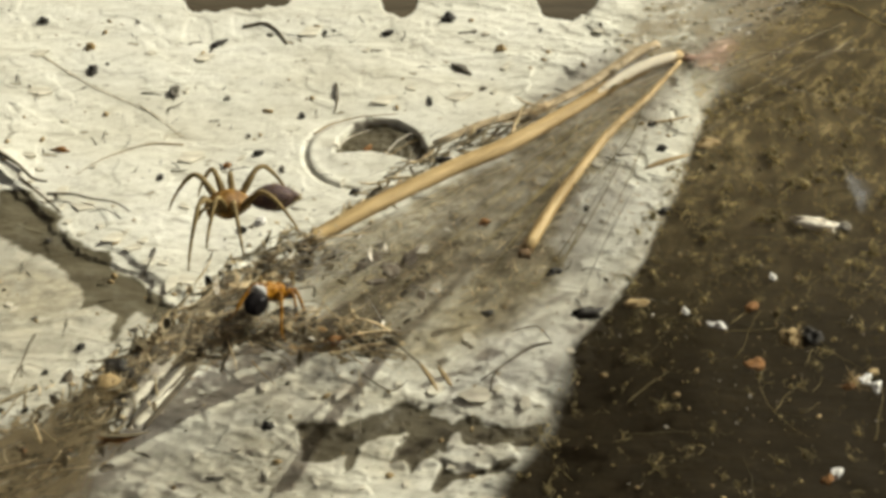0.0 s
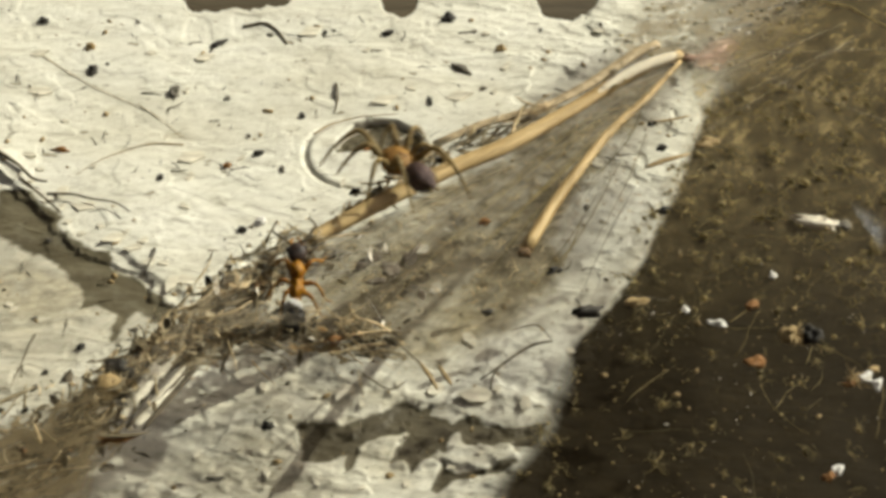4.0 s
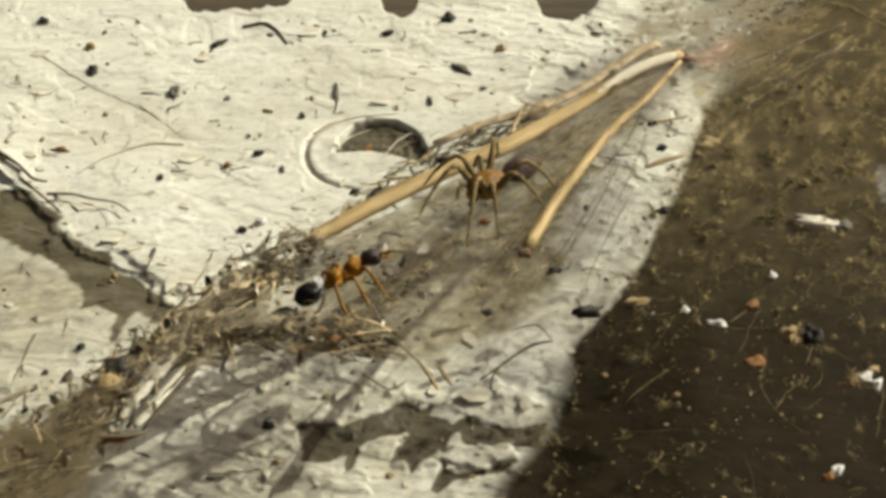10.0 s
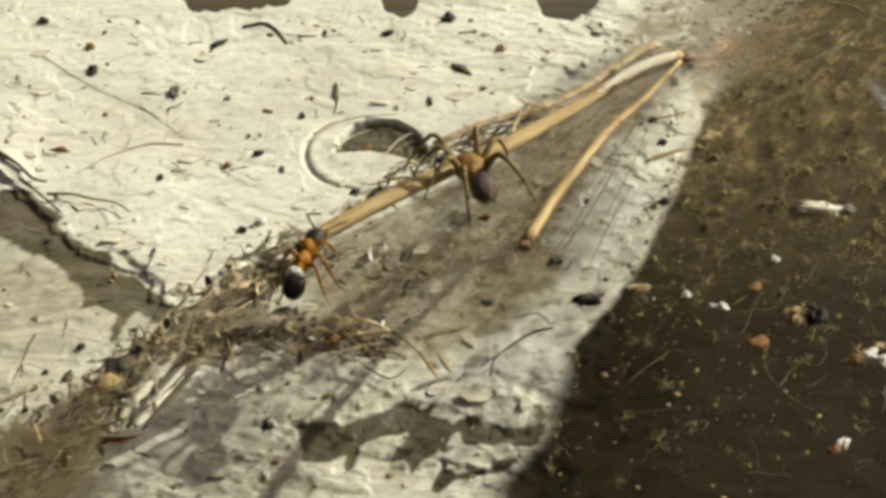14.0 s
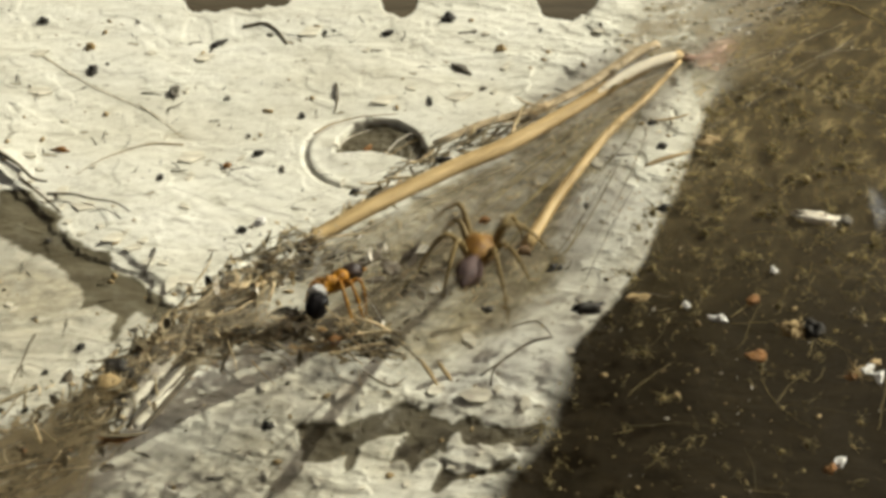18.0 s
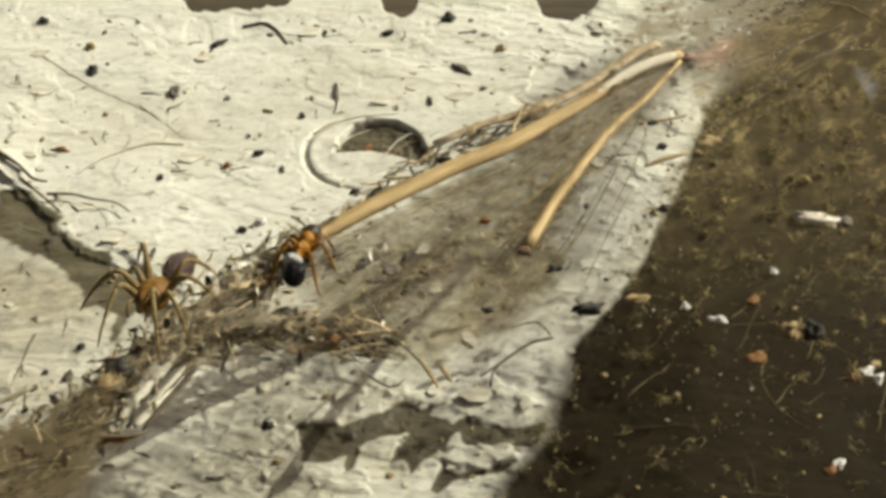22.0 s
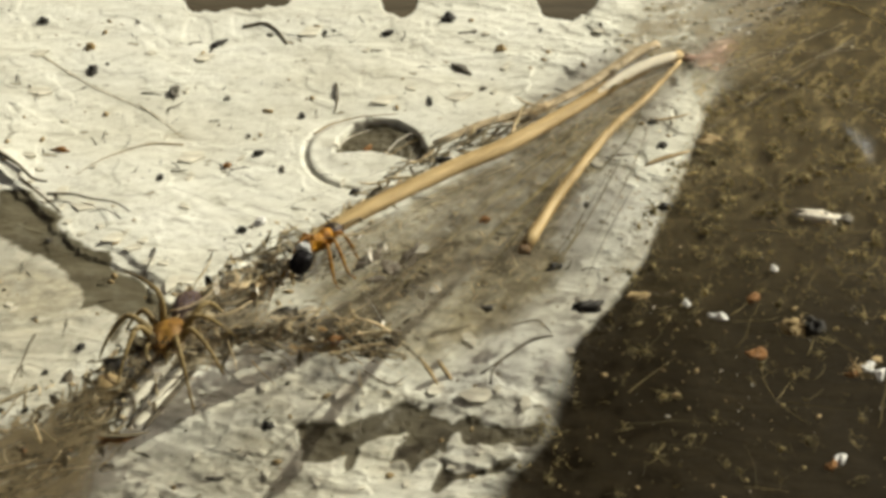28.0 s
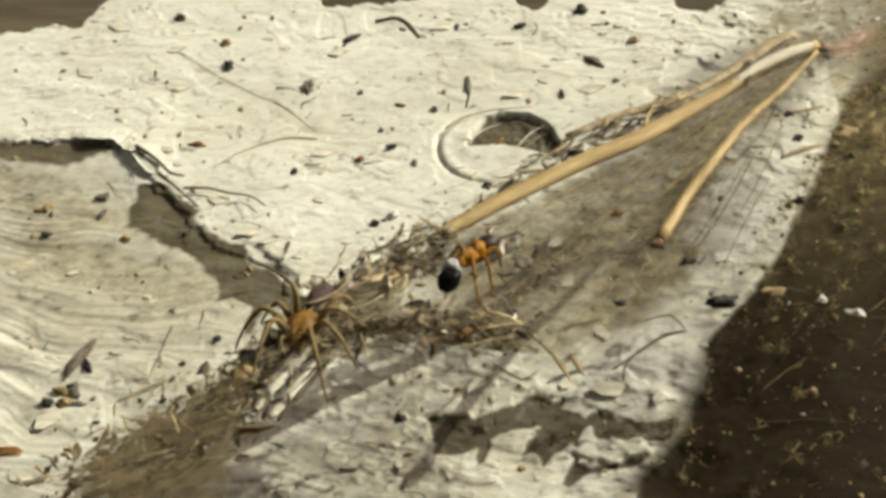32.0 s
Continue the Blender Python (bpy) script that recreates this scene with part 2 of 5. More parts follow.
def part(name, soup, material, parent=None, label="", smooth=True, origin=None):
    """Links a soup as one mesh object, under a thing or part where one is given; origin: its pivot in mm in the parent's space."""
    me = bpy.data.meshes.new(name)
    v = np.concatenate(soup.v)
    if origin is not None:
        v = v - np.asarray(origin, float)
    me.from_pydata((v * MM).tolist(), [], soup.f)
    me.materials.append(material)
    if smooth:
        me.polygons.foreach_set("use_smooth", [True] * len(me.polygons))
    ob = new(name, me)
    if parent is not None:
        ob.parent = parent
    if origin is not None:
        ob.location = Vector(origin) * MM
    return tagged(ob, label)


def thing(name, label, category, at=(0, 0, 0), group="", kind=""):
    e = new(name)
    e.empty_display_size = 0.002
    e.location = Vector(at) * MM
    return tagged(e, label, category, group, kind)


def value_noise(x, y, seed):
    """Smooth lattice noise from 0 to 1 at unit spacing, for arrays."""
    xi, yi = np.floor(x).astype(np.int64), np.floor(y).astype(np.int64)
    fx, fy = x - xi, y - yi
    fx, fy = fx * fx * (3 - 2 * fx), fy * fy * (3 - 2 * fy)

    def h(a, b):
        n = (a * 374761393 + b * 668265263 + seed * 974634777) & 0x7FFFFFFF
        n = ((n ^ (n >> 13)) * 1274126177) & 0x7FFFFFFF
        return ((n ^ (n >> 16)) & 0xFFFF) / 65535.0

    return (h(xi, yi) * (1 - fx) + h(xi + 1, yi) * fx) * (1 - fy) + (h(xi, yi + 1) * (1 - fx) + h(xi + 1, yi + 1) * fx) * fy


def fbm(x, y, seed, octaves=4):
    s, a, t = 0, 1.0, 0
    for k in range(octaves):
        s, t = s + a * value_noise(x * 2 ** k + 17.3 * k, y * 2 ** k - 9.1 * k, seed + k), t + a
        a *= 0.55
    return s / t


def polygon_distance(x, y, poly):
    """Distance to a polygon's outline, positive inside, for arrays."""
    best, inside = np.full(x.shape, 1e9), np.zeros(x.shape, bool)
    for (ax, ay), (bx, by) in zip(poly, poly[1:] + poly[:1]):
        dx, dy = bx - ax, by - ay
        k = np.clip(((x - ax) * dx + (y - ay) * dy) / (dx * dx + dy * dy), 0, 1)
        best = np.minimum(best, np.hypot(x - ax - k * dx, y - ay - k * dy))
        cross = (ay > y) != (by > y)
        inside ^= cross & (x < dx * (y - ay) / (dy if dy else 1e-9) + ax)
    return np.where(inside, best, -best)


def curve(points, n=14):
    """A smooth line of n points through a few."""
    p = np.asarray(points, float)
    k = np.linspace(0, len(p) - 1, n)
    out = []
    for t in k:
        i = min(int(t), len(p) - 2)
        u = t - i
        a, b, c, d = p[max(i - 1, 0)], p[i], p[i + 1], p[min(i + 2, len(p) - 1)]
        out.append(0.5 * (2 * b + (c - a) * u + (2 * a - 5 * b + 4 * c - d) * u * u + (3 * b - a - 3 * c + d) * u ** 3))
    return np.array(out)


def step(e0, e1, v):
    k = np.clip((v - e0) / (e1 - e0), 0, 1)
    return k * k * (3 - 2 * k)


# ================= the board and its surroundings =================
LEFT_LIP = [(-48.06, 13.95), (-38.11, 13.95), (-33.59, 13.61), (-29.99, 13.06), (-27.08, 10.14), (-25.15, 7.34), (-23.36, 5.17),
            (-19.94, 3.36), (-17.54, 1.13), (-15.13, -0.48)]
UPPER_LAYER = LEFT_LIP + [(-12.14, 3.09), (-8.15, 5.29), (0.58, 11.76), (8.14, 17.08), (24.93, 28.59), (26.74, 40.78), (-56.61, 40.78)]
# outline of the grey shade under the web, put into the paint's colour
WEB_SHADE = [(-9.06, 3.09), (-5.76, 6.54), (4.27, 13.40), (12.93, 20.33), (15.83, 22.47), (13.44, 17.37), (10.69, 13.12), (8.81, 9.36), (6.70, 2.61), (3.99, -2.45), (-0.13, -5.06), (-4.67, -4.63)]
MIDDLE_LAYER = [(-15.98, -2.22), (-11.62, -6.74), (-8.04, -8.87), (-6.05, -9.79), (-4.21, -8.87), (-1.97, -7.65), (0.50, -8.47),
                (3.64, -8.99), (5.51, -9.39), (11.41, 1.67), (21.41, 23.41), (8.19, 17.95), (0.59, 12.57), (-8.19, 6.04)]
STRIP = [(18.79, 22.79), (17.09, 21.55), (13.37, 16.50), (9.54, 9.63), (7.02, 2.14), (4.47, -2.89), (0.51, -6.74), (5.60, -7.16), (11.07, 1.67), (16.53, 14.51)]
LOW_PATCH = [(-0.12, -11.40), (0.37, -10.38), (3.60, -10.38), (4.03, -11.63), (2.02, -12.40)]
# outlines of shadows that are coloured brown on the board
LEFT_SHADE = [(-28.19, 9.84), (-26.39, 9.84), (-25.28, 8.58), (-24.26, 7.81), (-23.65, 7.3), (-23.87, 6.54), (-23.24, 5.89), (-22.41, 5.04), (-21.47, 4.55), (-20.39, 4.31),
             (-20.06, 3.19), (-19.82, 2.71), (-18.76, 2.47), (-18.01, 1.9), (-17.56, 1.06), (-16.82, 0.5), (-15.88, -0.33), (-16.06, -1.69), (-17.07, -1.55), (-18.0, -0.78),
             (-18.63, -1.01), (-18.86, -2.27), (-19.18, -3.02), (-19.47, -3.33), (-19.41, -2.36), (-19.36, -0.83), (-19.9, -0.33), (-20.44, -0.1), (-21.24, -0.33), (-21.64, -0.56),
             (-21.51, 0.36), (-21.62, 1.06), (-22.66, 2.24), (-23.54, 3.43), (-24.35, 4.16), (-25.06, 4.26), (-25.82, 4.65), (-26.6, 5.14), (-28.4, 6.2)]
GAP_SHADE = [(-44.0, 14.0), (-38.5, 14.09), (-33.45, 14.1), (-30.08, 13.69), (-29.2, 13.12), (-30.98, 12.46), (-32.32, 12.14), (-33.29, 11.37), (-38.0, 12.2), (-44.0, 12.4)]
LOWER_SHADE = [(-8.12, -9.19), (-7.03, -9.03), (-5.77, -9.19), (-4.22, -8.59), (-2.97, -8.06), (-2.29, -7.32), (-1.87, -7.65), (-1.24, -7.81), (-0.6, -7.65), (-0.7, -8.22), (0.19, -8.59),
               (0.5, -8.95), (0.98, -8.55), (1.77, -8.3), (2.39, -8.95), (3.32, -9.23), (4.58, -9.23), (5.68, -9.03), (4.99, -10.7), (4.22, -10.7), (3.6, -10.5), (2.36, -10.42),
               (1.27, -10.54), (0.88, -9.51), (0.34, -9.91), (0.12, -10.78), (-0.28, -10.7), (-0.59, -11.09), (-1.29, -11.78), (-1.71, -12.25), (-2.13, -11.4), (-2.89, -11.55),
               (-2.69, -11.01), (-1.94, -9.59), (-2.16, -9.39), (-2.93, -9.83), (-4.17, -10.11), (-4.66, -10.5), (-4.76, -11.17), (-4.91, -12.09), (-5.44, -12.55), (-5.31, -11.09),
               (-5.98, -11.4), (-6.89, -11.67), (-7.64, -11.48), (-7.87, -10.7)]
NOTCH_SHADE = [(0.03, -11.55), (-0.49, -12.82), (-0.85, -13.49), (-0.24, -13.68), (0.49, -12.93), (1.71, -12.55), (2.94, -12.32), (4.03, -11.63), (3.73, -11.55), (2.33, -12.17),
               (0.8, -12.4), (0.28, -12.17)]
BLISTER = [(-7.13, 13.4), (-6.84, 14.96), (-5.95, 16.21), (-4.66, 16.73), (-3.15, 16.56), (-2.02, 15.81), (-1.26, 14.68), (-0.81, 13.01), (-1.79, 12.63), (-3.08, 13.18), (-4.75, 13.62), (-6.03, 13.51)]
FAR_EDGE = [(-44.34, 25.83), (-35.75, 26.61), (-34.40, 29.80), (-32.17, 30.97), (-19.00, 30.62), (-18.21, 28.99), (-14.74, 28.73), (-11.34, 29.40),
            (-10.83, 30.90), (-4.76, 30.90), (-4.12, 28.26), (-2.89, 27.13), (-1.99, 28.93), (-1.48, 30.90), (6.40, 30.90), (7.31, 28.26),
            (8.68, 27.40), (10.33, 28.06), (11.40, 30.90), (21.31, 32.00)]
# where the shade coloured onto the right side begins
RIGHT_SHADE_EDGE = [(2.2, -18.0), (2.53, -14.20), (2.56, -13.08), (3.18, -12.32), (4.00, -11.55), (4.68, -10.62), (5.35, -9.51), (5.71, -8.51), (6.27, -6.66), (7.05, -3.89), (8.66, -1.55), (10.90, 1.67), (13.17, 6.04), (14.91, 10.15),
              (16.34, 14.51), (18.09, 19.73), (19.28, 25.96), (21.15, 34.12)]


def shade_patches(x, y):
    """Patches of cast shade put into the colour: those left of the web, and those below it, from 0 to 1."""
    jag = (fbm(x * 1.6, y * 2.2, 76, 3) - 0.5) * 0.7
    left = np.maximum(step(-0.12, 0.2, polygon_distance(x, y, LEFT_SHADE) + jag), step(-0.1, 0.5, polygon_distance(x, y, GAP_SHADE) + jag))
    low = np.maximum(step(-0.12, 0.16, polygon_distance(x, y, LOWER_SHADE) + jag * 0.6), step(-0.10, 0.14, polygon_distance(x, y, NOTCH_SHADE) + jag * 0.4))
    return left, low


def board_height(x, y):
    """Height of the board's top and its paint mask, low where the right side's shade is coloured in, for arrays in mm.
    """
    jag = (fbm(x * 0.5, y * 0.5, 11, 4) - 0.5) * 3.4 + (fbm(x * 2.2, y * 3.0, 12, 3) - 0.5) * 0.8
    up = polygon_distance(x, y, UPPER_LAYER) + jag * 0.6
    mid = polygon_distance(x, y, MIDDLE_LAYER) + jag
    low = polygon_distance(x, y, LOW_PATCH) + jag * 0.5
    z = 1.2 + 0.35 * np.maximum((0.6 + 0.4 * step(-16, -10, x)) * step(-0.10, 0.14, up), step(-0.10, 0.14, mid) * step(-9.0, -5.5, x) * (1 - 0.65 * step(-4.0, -7.5, y))) + 0.28 * step(-0.1, 0.2, low)
    # right of this edge the top flattens and shade is put into the colour
    ex, ey = np.array(RIGHT_SHADE_EDGE).T
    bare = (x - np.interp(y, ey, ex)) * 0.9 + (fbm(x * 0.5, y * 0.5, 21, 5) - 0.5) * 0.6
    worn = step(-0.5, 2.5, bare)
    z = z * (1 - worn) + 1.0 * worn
    # soft rolls, long fibres and chipped ledges
    z = z + (fbm(x * 0.10, y * 0.18, 3, 3) - 0.5) * 0.55
    bend = y + 0.16 * x + (fbm(x * 0.12, y * 0.2, 8, 3) - 0.5) * 5
    z = z + (fbm(x * 0.30, bend * 0.7, 4, 5) - 0.5) * 0.055
    chips = fbm(x * 0.26, bend * 0.42, 5, 4)
    z = z + (1 - worn) * (0.05 + 0.07 * step(9, 17, x + 0.5 * y - 2)) * step(0.57, 0.585, chips) + 0.02 * step(0.62, 0.632, fbm(x * 0.4, bend * 0.8, 6, 3)) + (1 - worn) * 0.014 * step(0.58, 0.60, fbm(x * 0.9, bend * 1.3, 66, 4))
    # crumbled paint below the straw, long wood fibres where the layer has gone
    lower = step(0.0, 6.0, -(polygon_distance(x, y, UPPER_LAYER)))
    side = step(-21.0, -15.0, x + 0.4 * y)
    crumble = 0.45 * (fbm(x * 0.3, y * 0.45, 7, 3) - 0.5)
    for size, seed, cut, rise in ((0.4, 77, 0.52, 0.13), (0.7, 78, 0.55, 0.07), (1.2, 79, 0.57, 0.03)):
        crumble = crumble + rise * step(cut, cut + 0.02, fbm(x * size * 0.7 + 0.2 * y, y * size * 1.5, seed, 4))
    _, broken = shade_patches(x, y)
    inner = polygon_distance(x, y, UPPER_LAYER)
    flaky = np.maximum(step(11, 19, x + 0.5 * y), np.exp(-np.maximum(inner, 0) / 1.8) * step(-25, -20, x))
    z = z + step(-0.1, 0.2, inner) * (1 - worn) * flaky * crumble * 0.7
    z = z + lower * side * (1 - 0.85 * worn) * (1 - 0.7 * broken) * (0.14 + 0.76 * step(-2.0, -7.0, y)) * crumble
    z = z + lower * (1 - side) * (0.25 + 0.75 * step(0.5, 7.0, -polygon_distance(x, y, UPPER_LAYER))) * ((fbm(x * 0.04, bend * 0.3, 9, 3) - 0.5) * 0.8 + (fbm(x * 0.035, bend * 1.3, 10, 5) - 0.5) * 0.36)
    # a slight recess under the lower patches of coloured-in shade
    z = z - 0.08 * broken
    # the upper layer swells towards its broken edge
    dist = polygon_distance(x, y, UPPER_LAYER)
    lx, ly = np.array(LEFT_LIP[1:]).T
    near = np.min(np.hypot(x[..., None] - lx, y[..., None] - ly), axis=-1)
    z = z + np.where(dist > 0.5, 0.2 * np.exp(-(near / 5.0) ** 2) * step(-24, -18.5, x), 0) * step(0.5, 1.0, dist)
    z = z + 0.3 * step(-3.0, 1.0, dist + jag * 0.3) * np.exp(-np.maximum(dist - 1.2, 0) / 5.0) * step(-25.8, -28.5, x)
    # an open blister with its hollow and a curved crack beside it
    hollow = polygon_distance(x, y, BLISTER) + jag * 0.12
    z = z - (0.35 + 0.5 * fbm(x * 1.4, y * 1.4, 71, 3)) * step(-0.05, 0.25, hollow)
    cx, cy = -5.30, 13.51
    ring = np.hypot((x - cx) / 3.7, (y - cy) / 3.5)
    arc = np.exp(-((ring - 1.0) / 0.045) ** 2) * step(0.1, 0.5, -(x - cx) / 3.7 + 0.35 * (cy - y) / 3.5)
    z = z - 0.22 * arc + 0.05 * np.exp(-((ring - 0.86) / 0.07) ** 2) * step(0.0, 0.6, -(x - cx) / 3.7)
    # the coloured-in shade blurs towards both ends of its edge
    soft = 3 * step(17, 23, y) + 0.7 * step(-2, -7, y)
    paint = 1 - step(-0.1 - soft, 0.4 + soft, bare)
    # the broken far edge
    fx, fy = np.array(FAR_EDGE).T
    edge = np.interp(x, fx, fy) - y + (fbm(x * 0.8, y * 0.8, 31, 4) - 0.5) * 2.0
    z = np.where(edge < 0, -7.0, z)
    paint = np.where(edge < -0.05, 0.0, paint)
    return z, paint


def board_dirt_shade(x, y):
    """How far the paint greys: the web's shade put into the colour, and dirt on the lower layer."""
    d = polygon_distance(x, y, WEB_SHADE) + (fbm(x * 0.35, y * 0.35, 51, 4) - 0.5) * 4.0
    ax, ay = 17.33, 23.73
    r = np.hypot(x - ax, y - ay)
    # streaks of light and shade fanning out under the web, as colour
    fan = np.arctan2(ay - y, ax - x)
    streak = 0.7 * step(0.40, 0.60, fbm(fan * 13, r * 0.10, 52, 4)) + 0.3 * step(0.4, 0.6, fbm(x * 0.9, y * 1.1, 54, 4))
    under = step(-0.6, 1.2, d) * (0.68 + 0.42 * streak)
    # dirt on the lower layer, kept off the sunlit strip
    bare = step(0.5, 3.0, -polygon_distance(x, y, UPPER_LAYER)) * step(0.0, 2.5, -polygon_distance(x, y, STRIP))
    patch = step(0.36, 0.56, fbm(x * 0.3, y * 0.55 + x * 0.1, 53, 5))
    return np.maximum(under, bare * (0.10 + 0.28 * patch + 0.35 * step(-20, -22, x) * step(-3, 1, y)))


def build_board():
    xs = np.concatenate([np.arange(-50, -40, 0.5), np.arange(-40, 18, 0.1), np.arange(18, 52.1, 0.3)])
    ys = np.concatenate([np.arange(-24, -15, 0.4), np.arange(-15, 31, 0.1), np.arange(31, 36.1, 0.4)])
    x, y = np.meshgrid(xs, ys)
    z, paint = board_height(x, y)
    ny, nx = x.shape
    v = np.stack([x, y, z], -1).reshape(-1, 3)
    i = np.arange(ny * nx).reshape(ny, nx)
    f = np.stack([i[:-1, :-1], i[:-1, 1:], i[1:, 1:], i[1:, :-1]], -1).reshape(-1, 4)
    rim = [*i[0, :], *i[1:, -1], *i[-1, -2::-1], *i[-2:0:-1, 0]]
    base = v[rim].copy()
    base[:, 2] = -12.0
    k, n0 = len(rim), len(v)
    faces = f.tolist()
    faces += [(rim[j], n0 + j, n0 + (j + 1) % k, rim[(j + 1) % k]) for j in range(k)]
    faces.append(tuple(n0 + j for j in range(k))[::-1])
    v = np.concatenate([v, base])
    me = bpy.data.meshes.new("floor")
    me.from_pydata((v * MM).tolist(), [], faces)
    me.materials.append(BOARD)
    me.polygons.foreach_set("use_smooth", [True] * len(me.polygons))
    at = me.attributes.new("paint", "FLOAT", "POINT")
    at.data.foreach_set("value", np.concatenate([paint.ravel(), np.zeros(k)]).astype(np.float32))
    at = me.attributes.new("dirt_shade", "FLOAT", "POINT")
    at.data.foreach_set("value", np.concatenate([board_dirt_shade(x, y).ravel(), np.zeros(k)]).astype(np.float32))
    # the wood attribute holds the shadow patches as colour
    left, low = shade_patches(x, y)
    # bare wood in the blister, coloured darker for the hollow's shade
    hollow = step(-0.05, 0.2, polygon_distance(x, y, BLISTER) + (fbm(x * 1.5, y * 1.5, 73, 3) - 0.5) * 0.4)
    rough = fbm(x * 0.8, y * 1.2, 75, 4)
    wood = np.maximum(np.maximum(left * (0.85 + 0.35 * rough), low * (1.0 + 0.7 * rough)), hollow * (0.95 + 0.5 * rough))
    at = me.attributes.new("wood", "FLOAT", "POINT")
    at.data.foreach_set("value", np.concatenate([np.clip(wood, 0, 2).ravel(), np.zeros(k)]).astype(np.float32))
    return tagged(new("floor", me), "weathered board with peeling cream paint, shade coloured into its right side and hollows", "board", kind="structure")


def slab(x0, x1, y0, y1, z0, z1):
    v = [(x, y, z) for z in (z0, z1) for y in (y0, y1) for x in (x0, x1)]
    return Soup().add(v, [(0, 2, 3, 1), (4, 5, 7, 6), (0, 1, 5, 4), (2, 6, 7, 3), (0, 4, 6, 2), (1, 3, 7, 5)])


def ground_height(x, y):
    return float(board_height(np.array([x]), np.array([y]))[0][0])


build_board()
tagged(part("floor_lower", slab(-160, 160, -110, 190, -30, -12), DARK_WOOD, smooth=False),
       "dark weathered plank under the painted board", "plank", kind="structure")
tagged(part("ground", slab(-40000, 40000, -40000, 40000, -60, -30), SOIL, smooth=False), "brown bare soil around the plank", "soil", kind="structure")



def paint_flake(label, lip, inward, width, crumple, seed, jag=0.9, soiled=0.0, curl=1.4):
    """A thin sheet of paint that curls up from the board to a broken lip; lip: (x, y, z) along its free edge, z over the board."""
    n, m = 220, 18
    line = curve(lip, n)
    s = np.linspace(0, 1, n)
    length = np.concatenate([[0], np.cumsum(np.linalg.norm(np.diff(line[:, :2], axis=0), axis=1))])
    rag = (fbm(length * 0.4, length * 0 + 3.7, seed, 5) - 0.5) * 3 * jag
    rag += jag * 1.0 * np.clip(1 - np.abs((length * 0.42 + fbm(length * 0.3, length * 0, seed + 3, 2)) % 1.0 - 0.5) * 5, 0, 1) * (fbm(length * 0.2, length * 0 + 9, seed + 4, 1) > 0.45)
    rag = rag * step(0, 0.12, s) * step(0, 0.08, 1 - s)
    inward = np.asarray(inward, float) / np.linalg.norm(inward)
    base = np.median(board_height(line[:, 0], line[:, 1])[0])
    rows = []
    for u in np.linspace(0, 1, m):
        x = line[:, 0] + inward[0] * width * (1 - u) - inward[0] * rag * u ** 10
        y = line[:, 1] + inward[1] * width * (1 - u) - inward[1] * rag * u ** 10
        g, _ = board_height(x, y)
        lipz = board_height(line[:, 0], line[:, 1])[0] * 0.5 + base * 0.5 + line[:, 2] + (fbm(length * 0.45, length * 0 + 1, seed + 8, 3) - 0.5) * crumple
        rows.append(np.stack([x, y, (g - 0.12) * (1 - u ** curl) + lipz * u ** curl + 0.10 * np.sin(math.pi * u) + (fbm(x * 0.8, y * 0.8, seed + 20, 4) - 0.5) * 0.5 * math.sin(math.pi * u)], -1))
    top = np.concatenate(rows)
    low = top - (0, 0, 0.13)
    i = np.arange(m * n).reshape(m, n)
    f = np.stack([i[:-1, :-1], i[:-1, 1:], i[1:, 1:], i[1:, :-1]], -1).reshape(-1, 4)
    k = m * n
    faces = f.tolist() + (f[:, ::-1] + k).tolist()
    for a in (i[-1, :], i[0, ::-1], i[::-1, -1], i[:, 0]):
        faces += [(a[q + 1], a[q], a[q] + k, a[q + 1] + k) for q in range(len(a) - 1)]
    soup = Soup().add(np.concatenate([top, low]), faces)
    ob = part("paint_flake", soup, BOARD)
    at = ob.data.attributes.new("paint", "FLOAT", "POINT")
    at.data.foreach_set("value", np.ones(len(ob.data.vertices), np.float32))
    at = ob.data.attributes.new("dirt_shade", "FLOAT", "POINT")
    # the flake takes part of the board's dirt and coloured-in shade
    soil = board_dirt_shade(top[:, 0], top[:, 1]) * 0.6 + soiled * fbm(top[:, 0] * 0.5, top[:, 1] * 0.7, seed + 30, 4)
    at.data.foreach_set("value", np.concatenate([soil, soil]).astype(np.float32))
    return tagged(ob, label, "paint flake")


paint_flake("lifted ragged flake of cream paint curling off the board",
            [(-44.0, 14.2, 0.1), (-38.11, 13.95, 0.15), (-33.59, 13.8, 0.2), (-32.2, 13.7, 0.5), (-30.6, 13.6, 0.55), (-29.99, 13.2, 0.3), (-28.6, 11.9, 0.2), (-27.3, 10.4, 0.15)],
            (0.45, 0.9), 2.0, 0.4, 5, 0.5, 0.15)

